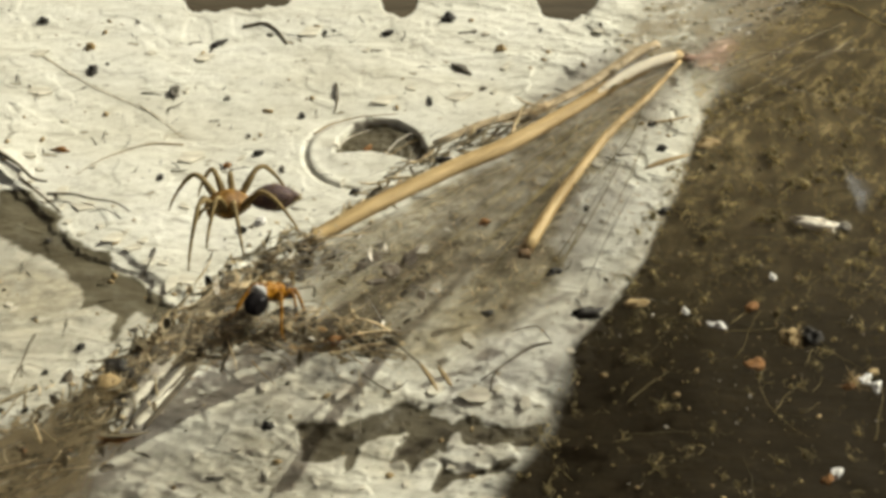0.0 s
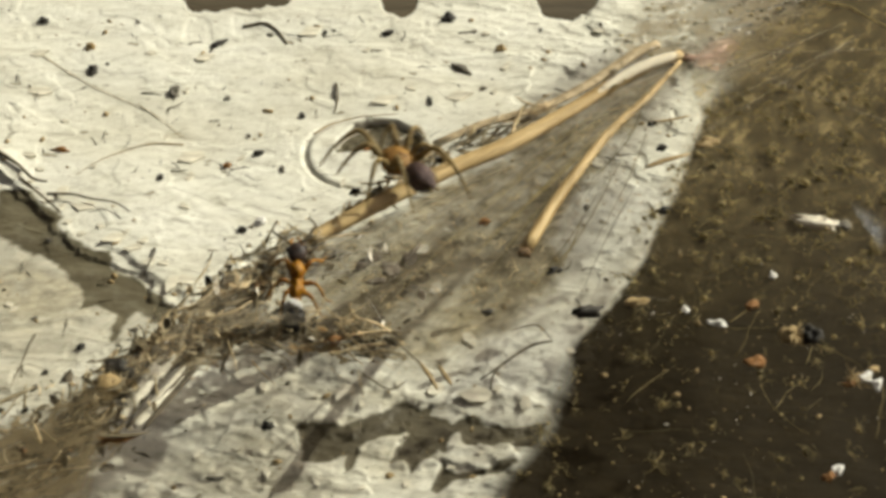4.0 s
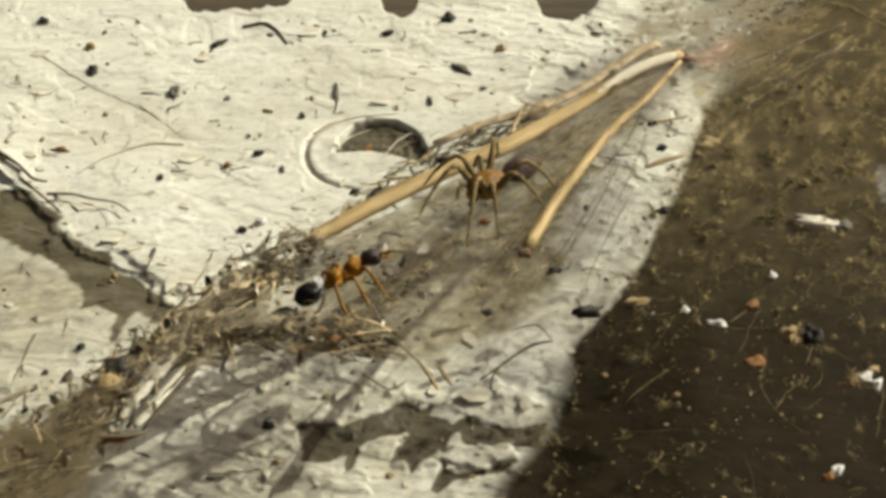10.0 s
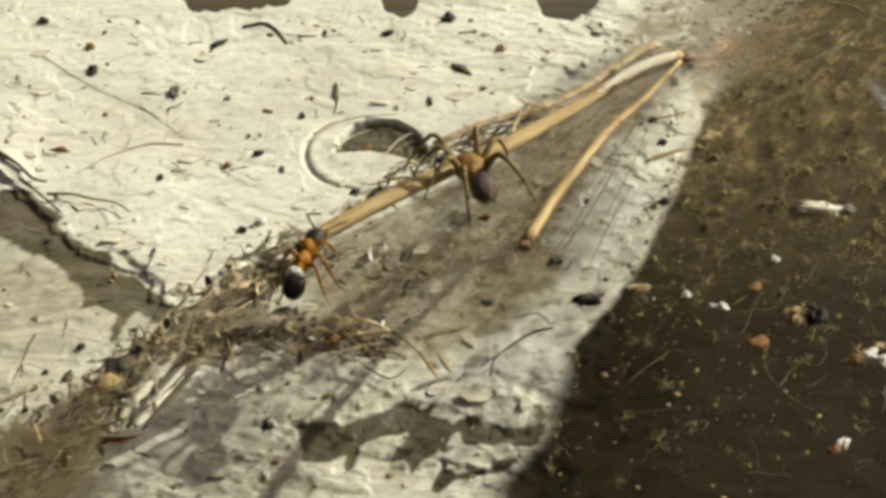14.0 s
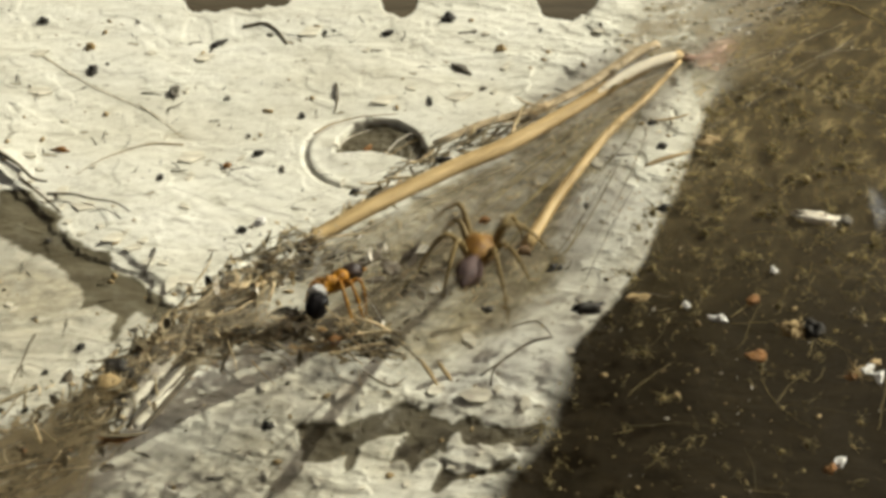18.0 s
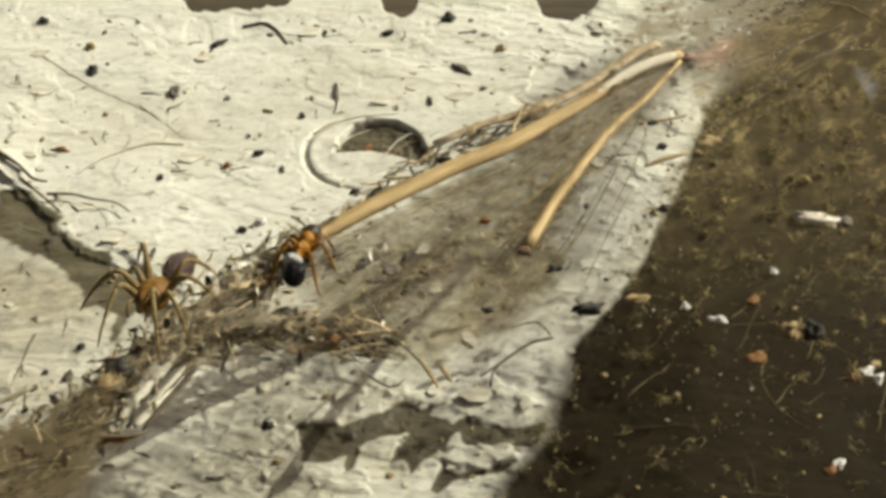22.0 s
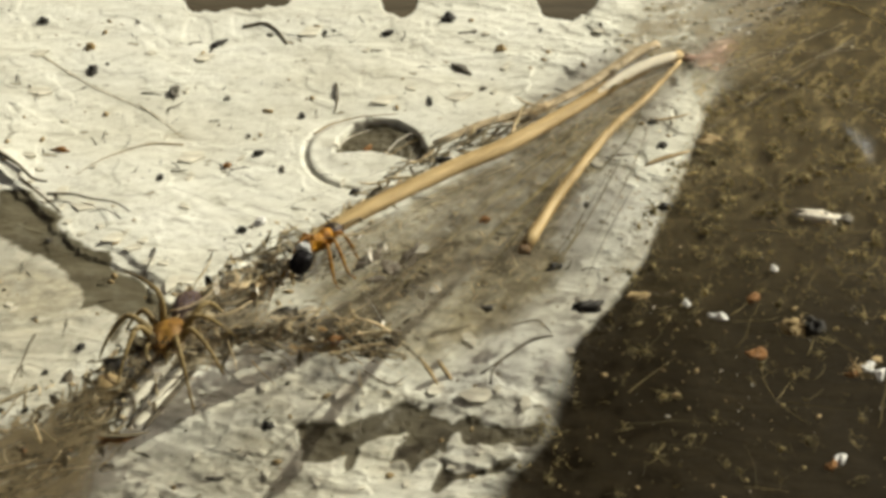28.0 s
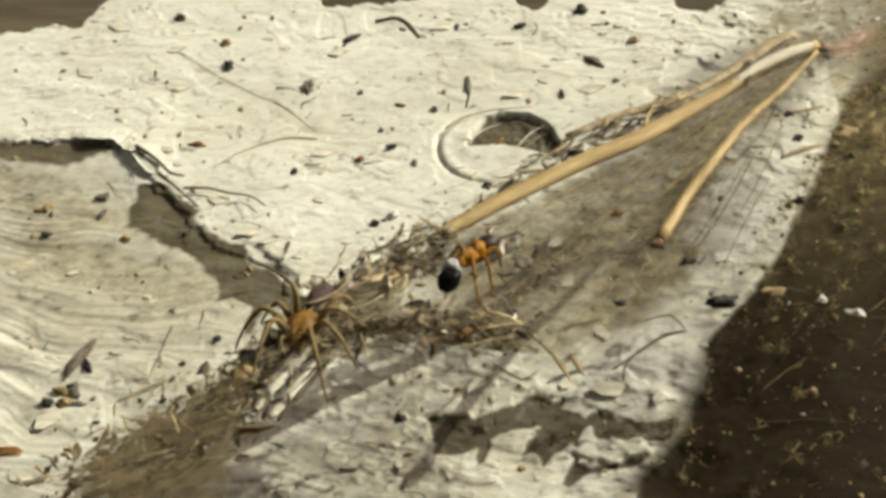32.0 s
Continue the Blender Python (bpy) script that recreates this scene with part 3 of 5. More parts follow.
# ================= the web =================
# spider: seconds, x, y in mm, heading in degrees
SPIDER_ROWS = (
    (0, -10.31, -3.38, -172), (0.2, -10.25, -3.38, -172), (0.4, -12.52, -3.55, -153), (0.6, -14.69, -6.36, -122), (0.8, -16.78, -9.99, -122), (1, -17.22, -10.23, -141),
    (1.4, -17.34, -10.23, -141), (2.2, -17.09, -10.77, -139), (2.8, -17.08, -10.85, -136), (2.9, -15.77, -11.31, -83), (3, -14.14, -11.38, -30), (3.1, -11.13, -16.21, -50),
    (3.2, -7.46, -17.67, 4), (3.3, -3.64, -15.12, 33), (3.5, 2.53, -8.57, 79), (4, -1.96, -0.80, 130), (4.5, -8.58, -2.37, 187), (5, -12.40, -6.45, 232),
    (5.5, -13.15, -8.65, 253), (6, -13.22, -9.01, 253), (6.1, -13.99, -10.23, 241), (6.2, -14.81, -11.42, 254), (6.3, -14.98, -11.99, 259), (6.4, -14.40, -13.56, 274),
    (6.5, -11.39, -15.22, 301), (6.6, -6.13, -17.22, 335), (6.7, -3.44, -16.98, 346), (6.8, -3.71, -16.98, 346), (7, -3.79, -17.05, 349), (7.2, -1.24, -13.04, 405),
    (7.4, 1.22, -12.29, 390), (7.6, 1.11, -12.48, 383), (9.2, 1.11, -12.48, 383), (9.4, 0.39, -11.73, 419), (9.6, -0.09, -9.76, 443), (9.8, 4.96, -3.90, 457),
    (9.9, 3.97, -2.15, 507), (10, 3.17, -1.52, 573), (10.4, 3.17, -1.52, 573), (10.7, 1.42, 0.30, 562), (11, -0.43, 0.03, 550), (11.7, -0.43, 0.58, 550),
    (11.9, -3.43, -0.89, 571), (12, -6.07, -4.25, 592), (12.1, -9.31, -5.52, 586), (12.2, -12.30, -7.96, 592), (12.3, -15.26, -11.19, 608), (12.4, -15.51, -13.85, 630),
    (12.5, -14.82, -14.90, 641), (12.6, -12.94, -16.63, 661), (12.7, -11.17, -16.11, 683), (12.8, -7.30, -14.36, 720), (13, 0.31, -12.07, 734), (13.5, -0.08, -11.91, 741),
    (13.6, -1.38, -8.28, 803), (13.7, 0.41, -5.02, 804), (13.8, 1.64, -2.15, 817), (14, 1.77, -1.43, 831), (14.5, 1.64, -1.52, 831), (15.1, -3.18, -0.80, 886),
    (15.7, -10.64, -3.03, 914), (16.2, -15.32, -6.45, 955), (16.5, -16.47, -8.32, 966), (16.8, -11.69, -13.11, 1012), (17, -11.79, -13.48, 1035), (17.2, -10.31, -13.41, 1077),
    (17.4, -10.36, -14.29, 1080), (17.5, -9.67, -14.72, 1080), (17.6, -6.29, -14.29, 1080), (17.7, -5.58, -14.29, 1083), (17.8, -4.10, -12.74, 1091), (18, 1.65, -7.72, 1152),
    (18.3, 0.77, -5.02, 1176), (18.6, -0.76, -1.29, 1205), (18.8, -5.33, -0.61, 1257), (19, -5.62, -1.16, 1271), (19.2, -7.32, -3.38, 1285), (19.4, -11.45, -6.61, 1297),
    (19.6, -11.73, -6.36, 1296), (19.8, -11.75, -8.89, 1316), (20, -11.22, -10.77, 1339), (20.1, -11.79, -12.37, 1351), (20.2, -9.94, -13.56, 1388), (20.3, -8.93, -14.50, 1413),
    (20.5, -7.94, -13.41, 1447), (20.6, -3.31, -12.48, 1457), (20.7, 0.26, -8.28, 1519), (20.8, 0.78, -3.16, 1531), (20.9, -1.21, -2.55, 1568), (21, -2.30, -2.28, 1595),
    (21.2, -8.95, -3.16, 1627), (21.4, -9.89, -3.03, 1634), (21.5, -12.27, -5.40, 1631), (21.6, -13.08, -7.68, 1668), (21.8, -13.98, -9.12, 1675), (22, -14.04, -9.36, 1681),
    (22.2, -14.09, -9.44, 1681), (22.5, -12.83, -11.31, 1696), (22.6, -11.63, -12.29, 1724), (22.7, -9.40, -13.34, 1761), (22.8, -7.50, -13.74, 1761), (22.9, -3.81, -13.96, 1767),
    (23, -2.17, -13.78, 1770), (23.8, -2.31, -13.56, 1773), (24, -2.39, -12.67, 1783), (24.2, 0.08, -12.70, 1786), (24.4, 2.52, -11.76, 1806), (24.7, 2.62, -11.91, 1807),
    (25.2, 2.74, -11.84, 1811), (25.3, 3.25, -9.56, 1864), (25.4, 3.65, -6.69, 1874), (25.5, 3.83, -6.32, 1890), (26, -1.96, -0.80, 1941), (26.5, -9.16, -2.81, 1991),
    (27, -13.19, -7.27, 2035), (27.5, -13.31, -11.23, 2051), (28, -13.30, -11.31, 2051), (32, -13.30, -11.31, 2051),
)
# ant: seconds, x, y in mm, heading and rise of the body in degrees
ANT_ROWS = (
    (0, -8.65, -9.61, 66, -24), (0.3, -8.76, -9.12, 80, -18), (1, -8.64, -9.12, 96, -18), (1.8, -8.22, -8.64, 103, -8), (2.2, -8.21, -8.68, 106, 6),
    (3, -8.04, -9.32, 86, -13), (3.1, -7.59, -8.92, 81, -6), (3.5, -7.67, -8.86, 102, 44), (5.5, -6.15, -8.40, 38, 13), (5.8, -6.38, -8.32, 38, 16),
    (6, -6.79, -7.77, 43, 34), (6.3, -6.32, -8.42, 43, 8), (6.6, -6.14, -8.46, 41, 4), (7, -6.09, -8.56, 42, -0), (7.2, -6.50, -8.26, 49, 5),
    (7.6, -6.16, -8.08, 39, 13), (8, -6.12, -7.95, 41, 11), (9, -5.92, -8.54, 25, 23), (9.8, -6.37, -8.02, 55, 7), (10, -5.04, -8.24, 21, 19),
    (10.5, -5.01, -8.16, 20, 19), (11, -4.22, -6.60, 16, -3), (11.5, -4.44, -6.71, 20, -6), (11.7, -7.92, -5.54, 51, 38), (11.9, -5.01, -5.64, 25, 6),
    (12, -4.72, -5.60, 17, 13), (12.5, -5.96, -7.71, 26, 20), (13, -5.91, -5.98, 43, -9), (13.5, -5.81, -7.24, 58, -15), (14, -7.11, -7.02, 72, 13),
    (14.5, -7.18, -7.36, 65, 17), (16.5, -8.16, -7.83, 83, 21), (17, -7.64, -7.89, 69, 32), (17.5, -8.15, -6.60, 83, 24), (17.7, -6.52, -7.91, 49, 7),
    (18, -5.53, -8.92, 54, -8), (18.3, -5.47, -8.62, 54, -12), (19, -6.23, -7.53, 52, 9), (19.6, -6.43, -8.18, 64, 18), (20, -6.96, -8.34, 80, 13),
    (20.3, -6.21, -8.32, 60, 7), (20.5, -6.17, -8.58, 49, 2), (21, -5.86, -7.36, 58, -1), (21.5, -6.91, -6.44, 65, 20), (22, -7.24, -6.35, 72, 2),
    (22.5, -6.90, -7.18, 57, 20), (23, -5.39, -8.22, 28, 7), (24, -5.54, -7.77, 22, 21), (25, -5.74, -5.66, 36, 23), (25.5, -6.24, -5.31, 71, -2),
    (27.5, -5.88, -5.18, 54, 11), (28, -6.42, -5.92, 60, -6), (29, -6.21, -5.90, 53, -4), (29.5, -6.51, -5.96, 63, 42), (30, -5.90, -6.93, 53, 2),
    (31, -5.68, -7.73, 57, 5), (32, -5.33, -7.43, 53, -1),
)
# web sheet: seconds, tilt about the straw in degrees
WEB_ROWS = (
    (0, -0.46), (0.5, 1.22), (1, -0.92), (1.5, -1.22), (2, 0.46), (2.5, 0.46), (3, -1.68), (3.5, 0.31), (4.5, -0.31), (5.5, -0.00),
    (6, 0.31), (6.5, 0.46), (7, 1.22), (7.5, 2.14), (8, -0.00), (8.5, -1.68), (9, -0.00), (9.5, -0.00), (10, -0.00), (10.5, -0.00),
    (11, -0.46), (11.5, 0.31), (12, -1.68), (12.5, -7.80), (13, 1.22), (13.5, 2.59), (14, 3.97), (14.5, 3.82), (15.5, 3.36), (16.5, 2.59),
    (17, -0.76), (17.5, 1.37), (18, 1.22), (18.5, 0.92), (19, 0.92), (19.5, -3.97), (20, -4.89), (20.5, -6.27), (21, -2.75), (21.5, 0.31),
    (22, 0.92), (22.5, 0.46), (23, -0.00), (23.5, -0.00), (24, 0.31), (24.5, 0.76), (25, 0.46), (25.5, 0.31), (26.5, -0.15), (27.5, -0.46),
    (28, 1.68), (28.5, 1.37), (29, 2.29), (29.5, 2.59), (30, -0.15), (30.5, -0.76), (31, 0.46), (31.5, -0.31), (32, 1.22),
)
HINGE = (-7.05, -4.27, 0.6158)  # a point on the hinge in mm and its heading in radians

ZW = 11.5
web = thing("spider_web", "dusty grey sheet web with straws and debris caught in it", "spider web", (HINGE[0], HINGE[1], ZW))
sheet = thing("web_sheet", "", "")
sheet.parent = web
sheet.rotation_euler = (0, 0, HINGE[2])
for key in ("label", "category"):
    if key in sheet:
        del sheet[key]


def local(x, y, z=0.0):
    """From the plan to the web's own space."""
    return np.array((x - HINGE[0], y - HINGE[1], z))


CH, SH = math.cos(HINGE[2]), math.sin(HINGE[2])


def hinged(x, y, z=0.0):
    """From the plan to the hinged sheet's space: along the hinge, across it, up."""
    dx, dy = x - HINGE[0], y - HINGE[1]
    return np.array((dx * CH + dy * SH, -dx * SH + dy * CH, z))


def veil(name, outline, material, parent, place, label="", cell=0.5, sag=0.5, seed=1, fade=2.5, lift=0.0, thin=None):
    """A silk sheet over an outline, thinning towards its border."""
    xs, ys = [c[0] for c in outline], [c[1] for c in outline]
    x, y = np.meshgrid(np.arange(min(xs), max(xs) + cell, cell), np.arange(min(ys), max(ys) + cell, cell))
    d = polygon_distance(x, y, outline)
    z = lift + (fbm(x * 0.16, y * 0.16, seed, 4) - 0.5) * 2 * sag + (fbm(x * 0.8, y * 0.8, seed + 5, 2) - 0.5) * 0.25
    ny, nx = x.shape
    i = np.arange(ny * nx).reshape(ny, nx)
    keep = (d > 0)
    keep = keep[:-1, :-1] & keep[1:, 1:] & keep[:-1, 1:] & keep[1:, :-1]
    f = np.stack([i[:-1, :-1], i[:-1, 1:], i[1:, 1:], i[1:, :-1]], -1)[keep]
    used = np.unique(f)
    back = np.full(ny * nx, -1)
    back[used] = np.arange(len(used))
    v = [place(a, b, c) for a, b, c in zip(x.ravel()[used], y.ravel()[used], z.ravel()[used])]
    ob = part(name, Soup().add(v, back[f].tolist()), material, parent, label)
    at = ob.data.attributes.new("cover", "FLOAT", "POINT")
    at.data.foreach_set("value", (step(0, fade, d.ravel()[used]) * (1 if thin is None else thin(x, y).ravel()[used])).astype(np.float32))
    return ob


# silk sheets
veil("silk_sheet", [(-6.71, -4.82), (3.67, 2.16), (14.57, 11.04), (12.00, 6.84), (9.05, 2.16), (6.35, -7.12), (3.40, -12.61), (0.99, -15.17), (-4.02, -13.36), (-8.14, -10.32)],
     VEIL, sheet, hinged, "grey dusty silk sheet", fade=1.0, seed=2, thin=lambda x, y: 0.55 + 0.75 * step(3.2, 1.2, np.abs((x - HINGE[0]) * SH - (y - HINGE[1]) * CH)))
veil("silk_sheet", [(14.57, 11.04), (18.44, 13.53), (23.21, 17.57), (31.51, 19.98), (26.77, -7.94), (21.67, -24.08), (0.2, -24.08), (3.8, -16.24), (8.9, -6.71), (13.4, 3.3)],
     VEIL_THIN, sheet, hinged, "thin brownish silk sheet", fade=0.9, seed=3, thin=lambda x, y: 0.03 + 0.97 * step(-15, 7, y))
veil("silk_canopy", [(4.67, 3.60), (8.60, 10.23), (12.45, 19.98), (19.87, 30.50), (31.99, 33.36), (26.22, 20.60), (22.83, 12.97), (20.80, 8.64), (15.18, 8.91), (6.89, 3.11)],
     VEIL_DENSE, web, local, "dense brownish silk canopy", fade=2.4, seed=7, sag=0.4, lift=-0.5)
veil("silk_flap", [(-16.86, -13.36), (-13.00, -10.32), (-9.35, -5.67), (-7.79, -6.71), (-8.48, -9.54), (-4.11, -10.71), (-4.06, -12.24), (-10.21, -12.80), (-14.26, -16.24)],
     VEIL_MAT, web, local, "grey matted silk round the debris", fade=0.9, seed=12, sag=0.5)
veil("silk_flap", [(-16.09, -14.81), (-13.23, -10.90), (-9.63, -5.88), (-7.33, -4.52), (-8.73, -5.96), (-10.05, -9.73), (-4.10, -11.09), (-3.79, -11.86), (-10.24, -12.42), (-14.31, -15.89)],
     VEIL_TOP, web, local, "grey dusty silk over the debris", fade=0.8, seed=16, sag=0.4, lift=0.9)
veil("silk_flap", [(-24.32, -22.23), (-21.88, -18.98), (-18.53, -16.76), (-16.25, -13.72), (-14.53, -16.24), (-15.77, -18.98), (-15.55, -24.08), (-22.38, -24.08)],
     VEIL_HEAP, web, local, "brown matted silk round the debris", fade=1.2, seed=14, sag=0.5)

veil("silk_flap", [(-24.47, -21.59), (-22.01, -18.31), (-18.64, -16.06), (-16.30, -13.36), (-14.62, -15.53), (-15.77, -18.98), (-15.55, -24.08), (-22.38, -24.08)],
     VEIL_HEAP, web, local, "grey dusty silk over the debris", fade=1.2, seed=18, sag=0.4, lift=0.9)

veil("silk_flap", [(14.42, 10.56), (15.90, 12.30), (17.74, 13.41), (18.24, 11.42), (16.35, 8.91), (14.72, 9.28)],
     VEIL_PINK, web, local, "pinkish silk wad at the straw's end", cell=0.2, fade=0.7, seed=19, sag=0.3, lift=0.2)

# straws
straw = part("straw", Soup().tube(curve([local(*p, z) for p, z in (((-7.18, -4.61), -0.4), ((-4.39, -2.65), 0.0), ((0.50, 0.75), 0.1), ((3.69, 2.73), 0.1),
             ((7.36, 5.82), 0.0), ((10.85, 8.91), 0.0), ((14.22, 10.88), 0.1))], 26), np.concatenate([np.linspace(0.50, 0.54, 13), np.linspace(0.53, 0.34, 13)]), 10, 0.7),
             STRAW, web, "long tan dry straw")
part("sheath", Soup().tube(curve([local(*p, z) for p, z in (((8.03, 6.28), 0.1), ((9.43, 7.60), 0.16), ((11.21, 9.17), 0.16), ((12.80, 10.13), 0.16), ((13.97, 10.77), 0.12))], 14),
                          np.array([0.03, 0.10, 0.17, 0.24, 0.30, 0.35, 0.38, 0.41, 0.41, 0.41, 0.40, 0.38, 0.34, 0.24]), 9, 0.75), PALE_SHEATH, straw, "pale cream papery sheath")
part("straw_tip", Soup().blob(local(14.38, 10.83), (0.36, 0.32, 0.3), 2, 0.35, 3), STRAW_END, straw, "dark brown cut end")
part("straw", Soup().tube(curve([local(*p) for p in ((-0.45, 2.83), (2.45, 4.68), (5.74, 6.07), (8.47, 8.12), (11.71, 11.21), (12.97, 11.97))], 18),
                          np.linspace(0.28, 0.40, 18), 8, 0.5), PALE_STRAW, web, "thin split pale straw")
part("straw", Soup().tube(curve([local(*p) for p in ((13.91, 11.21), (14.86, 10.56), (16.14, 10.88), (17.04, 11.86))], 8), np.array([0.2, 0.3, 0.34, 0.34, 0.3, 0.26, 0.2, 0.1]), 8, 0.5), PINK_STRAW, web, "pinkish pale straw stub wrapped in silk")
thin = part("straw", Soup().tube(curve([hinged(*p) for p in ((14.16, 10.34), (11.66, 6.68), (9.43, 3.84), (7.72, 0.98), (6.17, -1.76), (4.41, -5.46))], 20),
                                 np.concatenate([np.linspace(0.12, 0.27, 6), np.linspace(0.28, 0.38, 14)]), 8, 0.8), STRAW, sheet, "short curved tan straw")
part("straw_tip", Soup().blob(hinged(4.28, -5.75), (0.36, 0.3, 0.3), 2, 0.4, 5), STRAW_END, thin, "dark brown broken end")

# caught bits that swing with the sheet
for name, place, size, heading, mat, label in (
        ("husk", (20.04, -3.40), (1.45, 0.38, 0.25), -0.22, HUSK, "pale cream husk"),
        ("husk", (21.50, -3.75), (0.40, 0.25, 0.15), 0.3, CRUMB_GREY, "grey scrap of husk"),
        ("seed", (7.36, -9.93), (0.85, 0.30, 0.28), 0.18, CRUMB_BLACK, "dark grey narrow seed"),
        ("seed", (18.51, -11.55), (0.52, 0.48, 0.42), 0.6, CRUMB_BLACK, "round black seed"),
        ("seed", (5.83, -7.04), (0.40, 0.18, 0.16), 0.2, CRUMB_BLACK, "small dark seed"),
        ("seed", (2.30, -10.05), (0.30, 0.18, 0.16), 0.1, CRUMB_BLACK, "small dark seed"),
        ("crumb", (11.93, -2.57), (0.30, 0.22, 0.18), 0.4, CRUMB_BLACK, "black crumb"),
        ("crumb", (7.77, -2.30), (0.22, 0.16, 0.15), 1.2, CRUMB_GREY, "grey crumb"),
        ("crumb", (2.21, -3.44), (0.26, 0.20, 0.15), 0.4, CRUMB_ORANGE, "rusty crumb"),
        ("crumb", (13.81, -10.82), (0.38, 0.22, 0.2), -0.3, CRUMB_WHITE, "white grain"),
        ("crumb", (12.33, -9.89), (0.22, 0.2, 0.15), 0.0, CRUMB_WHITE, "white grain"),
        ("crumb", (15.73, -9.62), (0.36, 0.24, 0.15), 0.2, CRUMB_ORANGE, "rusty orange crumb"),
        ("crumb", (15.44, -13.36), (0.45, 0.28, 0.15), 0.1, CRUMB_ORANGE, "rusty orange crumb"),
        ("crumb", (15.00, 2.97), (0.70, 0.32, 0.2), 0.2, CRUMB_TAN, "tan crumb"),
        ("crumb", (17.13, -7.45), (0.22, 0.2, 0.15), 0.2, CRUMB_WHITE, "white grain"),
        ("crumb", (11.90, 4.63), (0.24, 0.2, 0.15), 0.2, CRUMB_BLACK, "black crumb"),
        ("crumb", (12.26, 2.54), (0.26, 0.2, 0.15), 0.5, CRUMB_BLACK, "black crumb"),
        ("crumb", (9.85, -9.34), (0.6, 0.3, 0.15), 0.3, CRUMB_TAN, "tan crumb"),
        ("crumb", (20.64, -14.38), (0.4, 0.25, 0.2), 0.4, CRUMB_WHITE, "sparkling pale scrap"),
        ("crumb", (21.17, -14.81), (0.3, 0.2, 0.2), 0.9, CRUMB_WHITE, "sparkling pale scrap"),
        ("crumb", (19.87, -14.81), (0.3, 0.16, 0.15), 0.2, CRUMB_ORANGE, "amber scrap"),
        ("crumb", (21.14, -13.91), (0.35, 0.2, 0.15), 0.5, CRUMB_TAN, "tan scrap"),
        ("crumb", (18.29, -20.14), (0.36, 0.22, 0.2), 0.9, CRUMB_WHITE, "pale scrap"),
        ("crumb", (17.84, -20.47), (0.3, 0.22, 0.2), 0.9, CRUMB_ORANGE, "orange scrap")):
    part(name, Soup().blob(hinged(*place), size, 3, 0.5, len(label) + size[0] * 10, heading - HINGE[2]), mat, sheet, label)


def bent_fibre(soup, p, length, heading, radius, wiggle, rng, place, rise=0.0, n=6):
    """One short crooked fibre."""
    pts, x, y, z = [], p[0], p[1], p[2]
    for k in range(n):
        pts.append(place(x, y, z))
        heading += rng.uniform(-wiggle, wiggle)
        x += math.cos(heading) * length / n
        y += math.sin(heading) * length / n
        z += rise * length / n + rng.uniform(-0.05, 0.05)
    soup.tube(pts, np.linspace(radius, radius * 0.5, n), 4)


def lint_clumps():
    """Star-like tufts of lint scattered on the sheet, thickest on its far side from the straw."""
    rng = random.Random(5)
    s = Soup()
    area = [(15.47, 7.09), (27.53, 10.77), (22.45, -21.59), (2.47, -22.23), (6.03, -13.36)]
    for k in range(520):
        while True:
            x, y = rng.uniform(0, 30), rng.uniform(-26, 14)
            if polygon_distance(np.array([x]), np.array([y]), area)[0] > 0 and fbm(np.array([x * 0.35]), np.array([y * 0.35]), 41, 3)[0] > rng.uniform(0.0, 0.62) and rng.random() < 0.25 + 0.75 * (y + 20) / 25:
                break
        big = rng.random() ** (1.8 if y > -9 else 4)
        for j in range(rng.randint(2, 5) + int(9 * big)):
            bent_fibre(s, (x + rng.gauss(0, 0.12), y + rng.gauss(0, 0.12), rng.uniform(-0.2, 0.2)), 0.12 + 0.7 * big + rng.random() * 0.22, rng.uniform(0, 6.3), 0.010 + 0.016 * big, 1.3, rng, hinged, rng.uniform(-0.2, 0.2), 4)
        if rng.random() < 0.35:
            s.blob(hinged(x, y), [rng.uniform(0.04, 0.10) * (1 + 1.5 * big) for _ in range(3)], 1, 0.5, k)
    return s



def sheet_specks(count, seed):
    """Tiny grains all over the thin sheet."""
    rng = random.Random(seed)
    s = Soup()
    for k in range(count):
        x, y = rng.uniform(4, 27), rng.uniform(-22, 12)
        if x > 6.5 + 0.42 * (y + 14):
            r0 = 0.014 + 0.05 * rng.random() ** 4
            s.blob(hinged(x, y, rng.uniform(-0.2, 0.3)), (r0 * rng.uniform(1, 2.5), r0, r0), 1, 0.4, k, rng.uniform(0, 3.1))
    return s


tagged(part("grain", sheet_specks(450, 81), LINT, sheet, "tan grains on the silk"), kind="stuff")
tagged(part("grain", sheet_specks(170, 82), HUSK, sheet, "tiny pale grains on the silk"), kind="stuff")
tagged(part("grain", sheet_specks(140, 83), CRUMB_TAN, sheet, "tiny tan grains on the silk"), kind="stuff")
for count, seed, mat, label in ((420, 101, LINT, "tan dust on the canopy"), (160, 102, HUSK, "pale dust on the canopy"), (90, 103, FIBRE_DARK, "dark dust on the canopy")):
    rng = random.Random(seed)
    specks = Soup()
    roof = [(6.94, 4.09), (9.31, 10.77), (13.06, 18.77), (25.75, 19.98), (22.48, 12.97), (20.14, 8.64), (15.15, 8.64)]
    while specks.n < count * 12:
        x, y = rng.uniform(4, 28), rng.uniform(4, 22)
        if polygon_distance(np.array([x]), np.array([y]), roof)[0] > rng.random():
            r0 = 0.02 + 0.10 * rng.random() ** 4
            specks.blob(local(x, y, rng.uniform(-0.4, 0.35)), (r0 * rng.uniform(1, 3), r0, r0 * 0.6), 1, 0.5, rng.random() * 50, rng.uniform(-0.3, 1.2))
    tagged(part("dust", specks, mat, web, label), kind="stuff")
strands = Soup()
rng = random.Random(97)
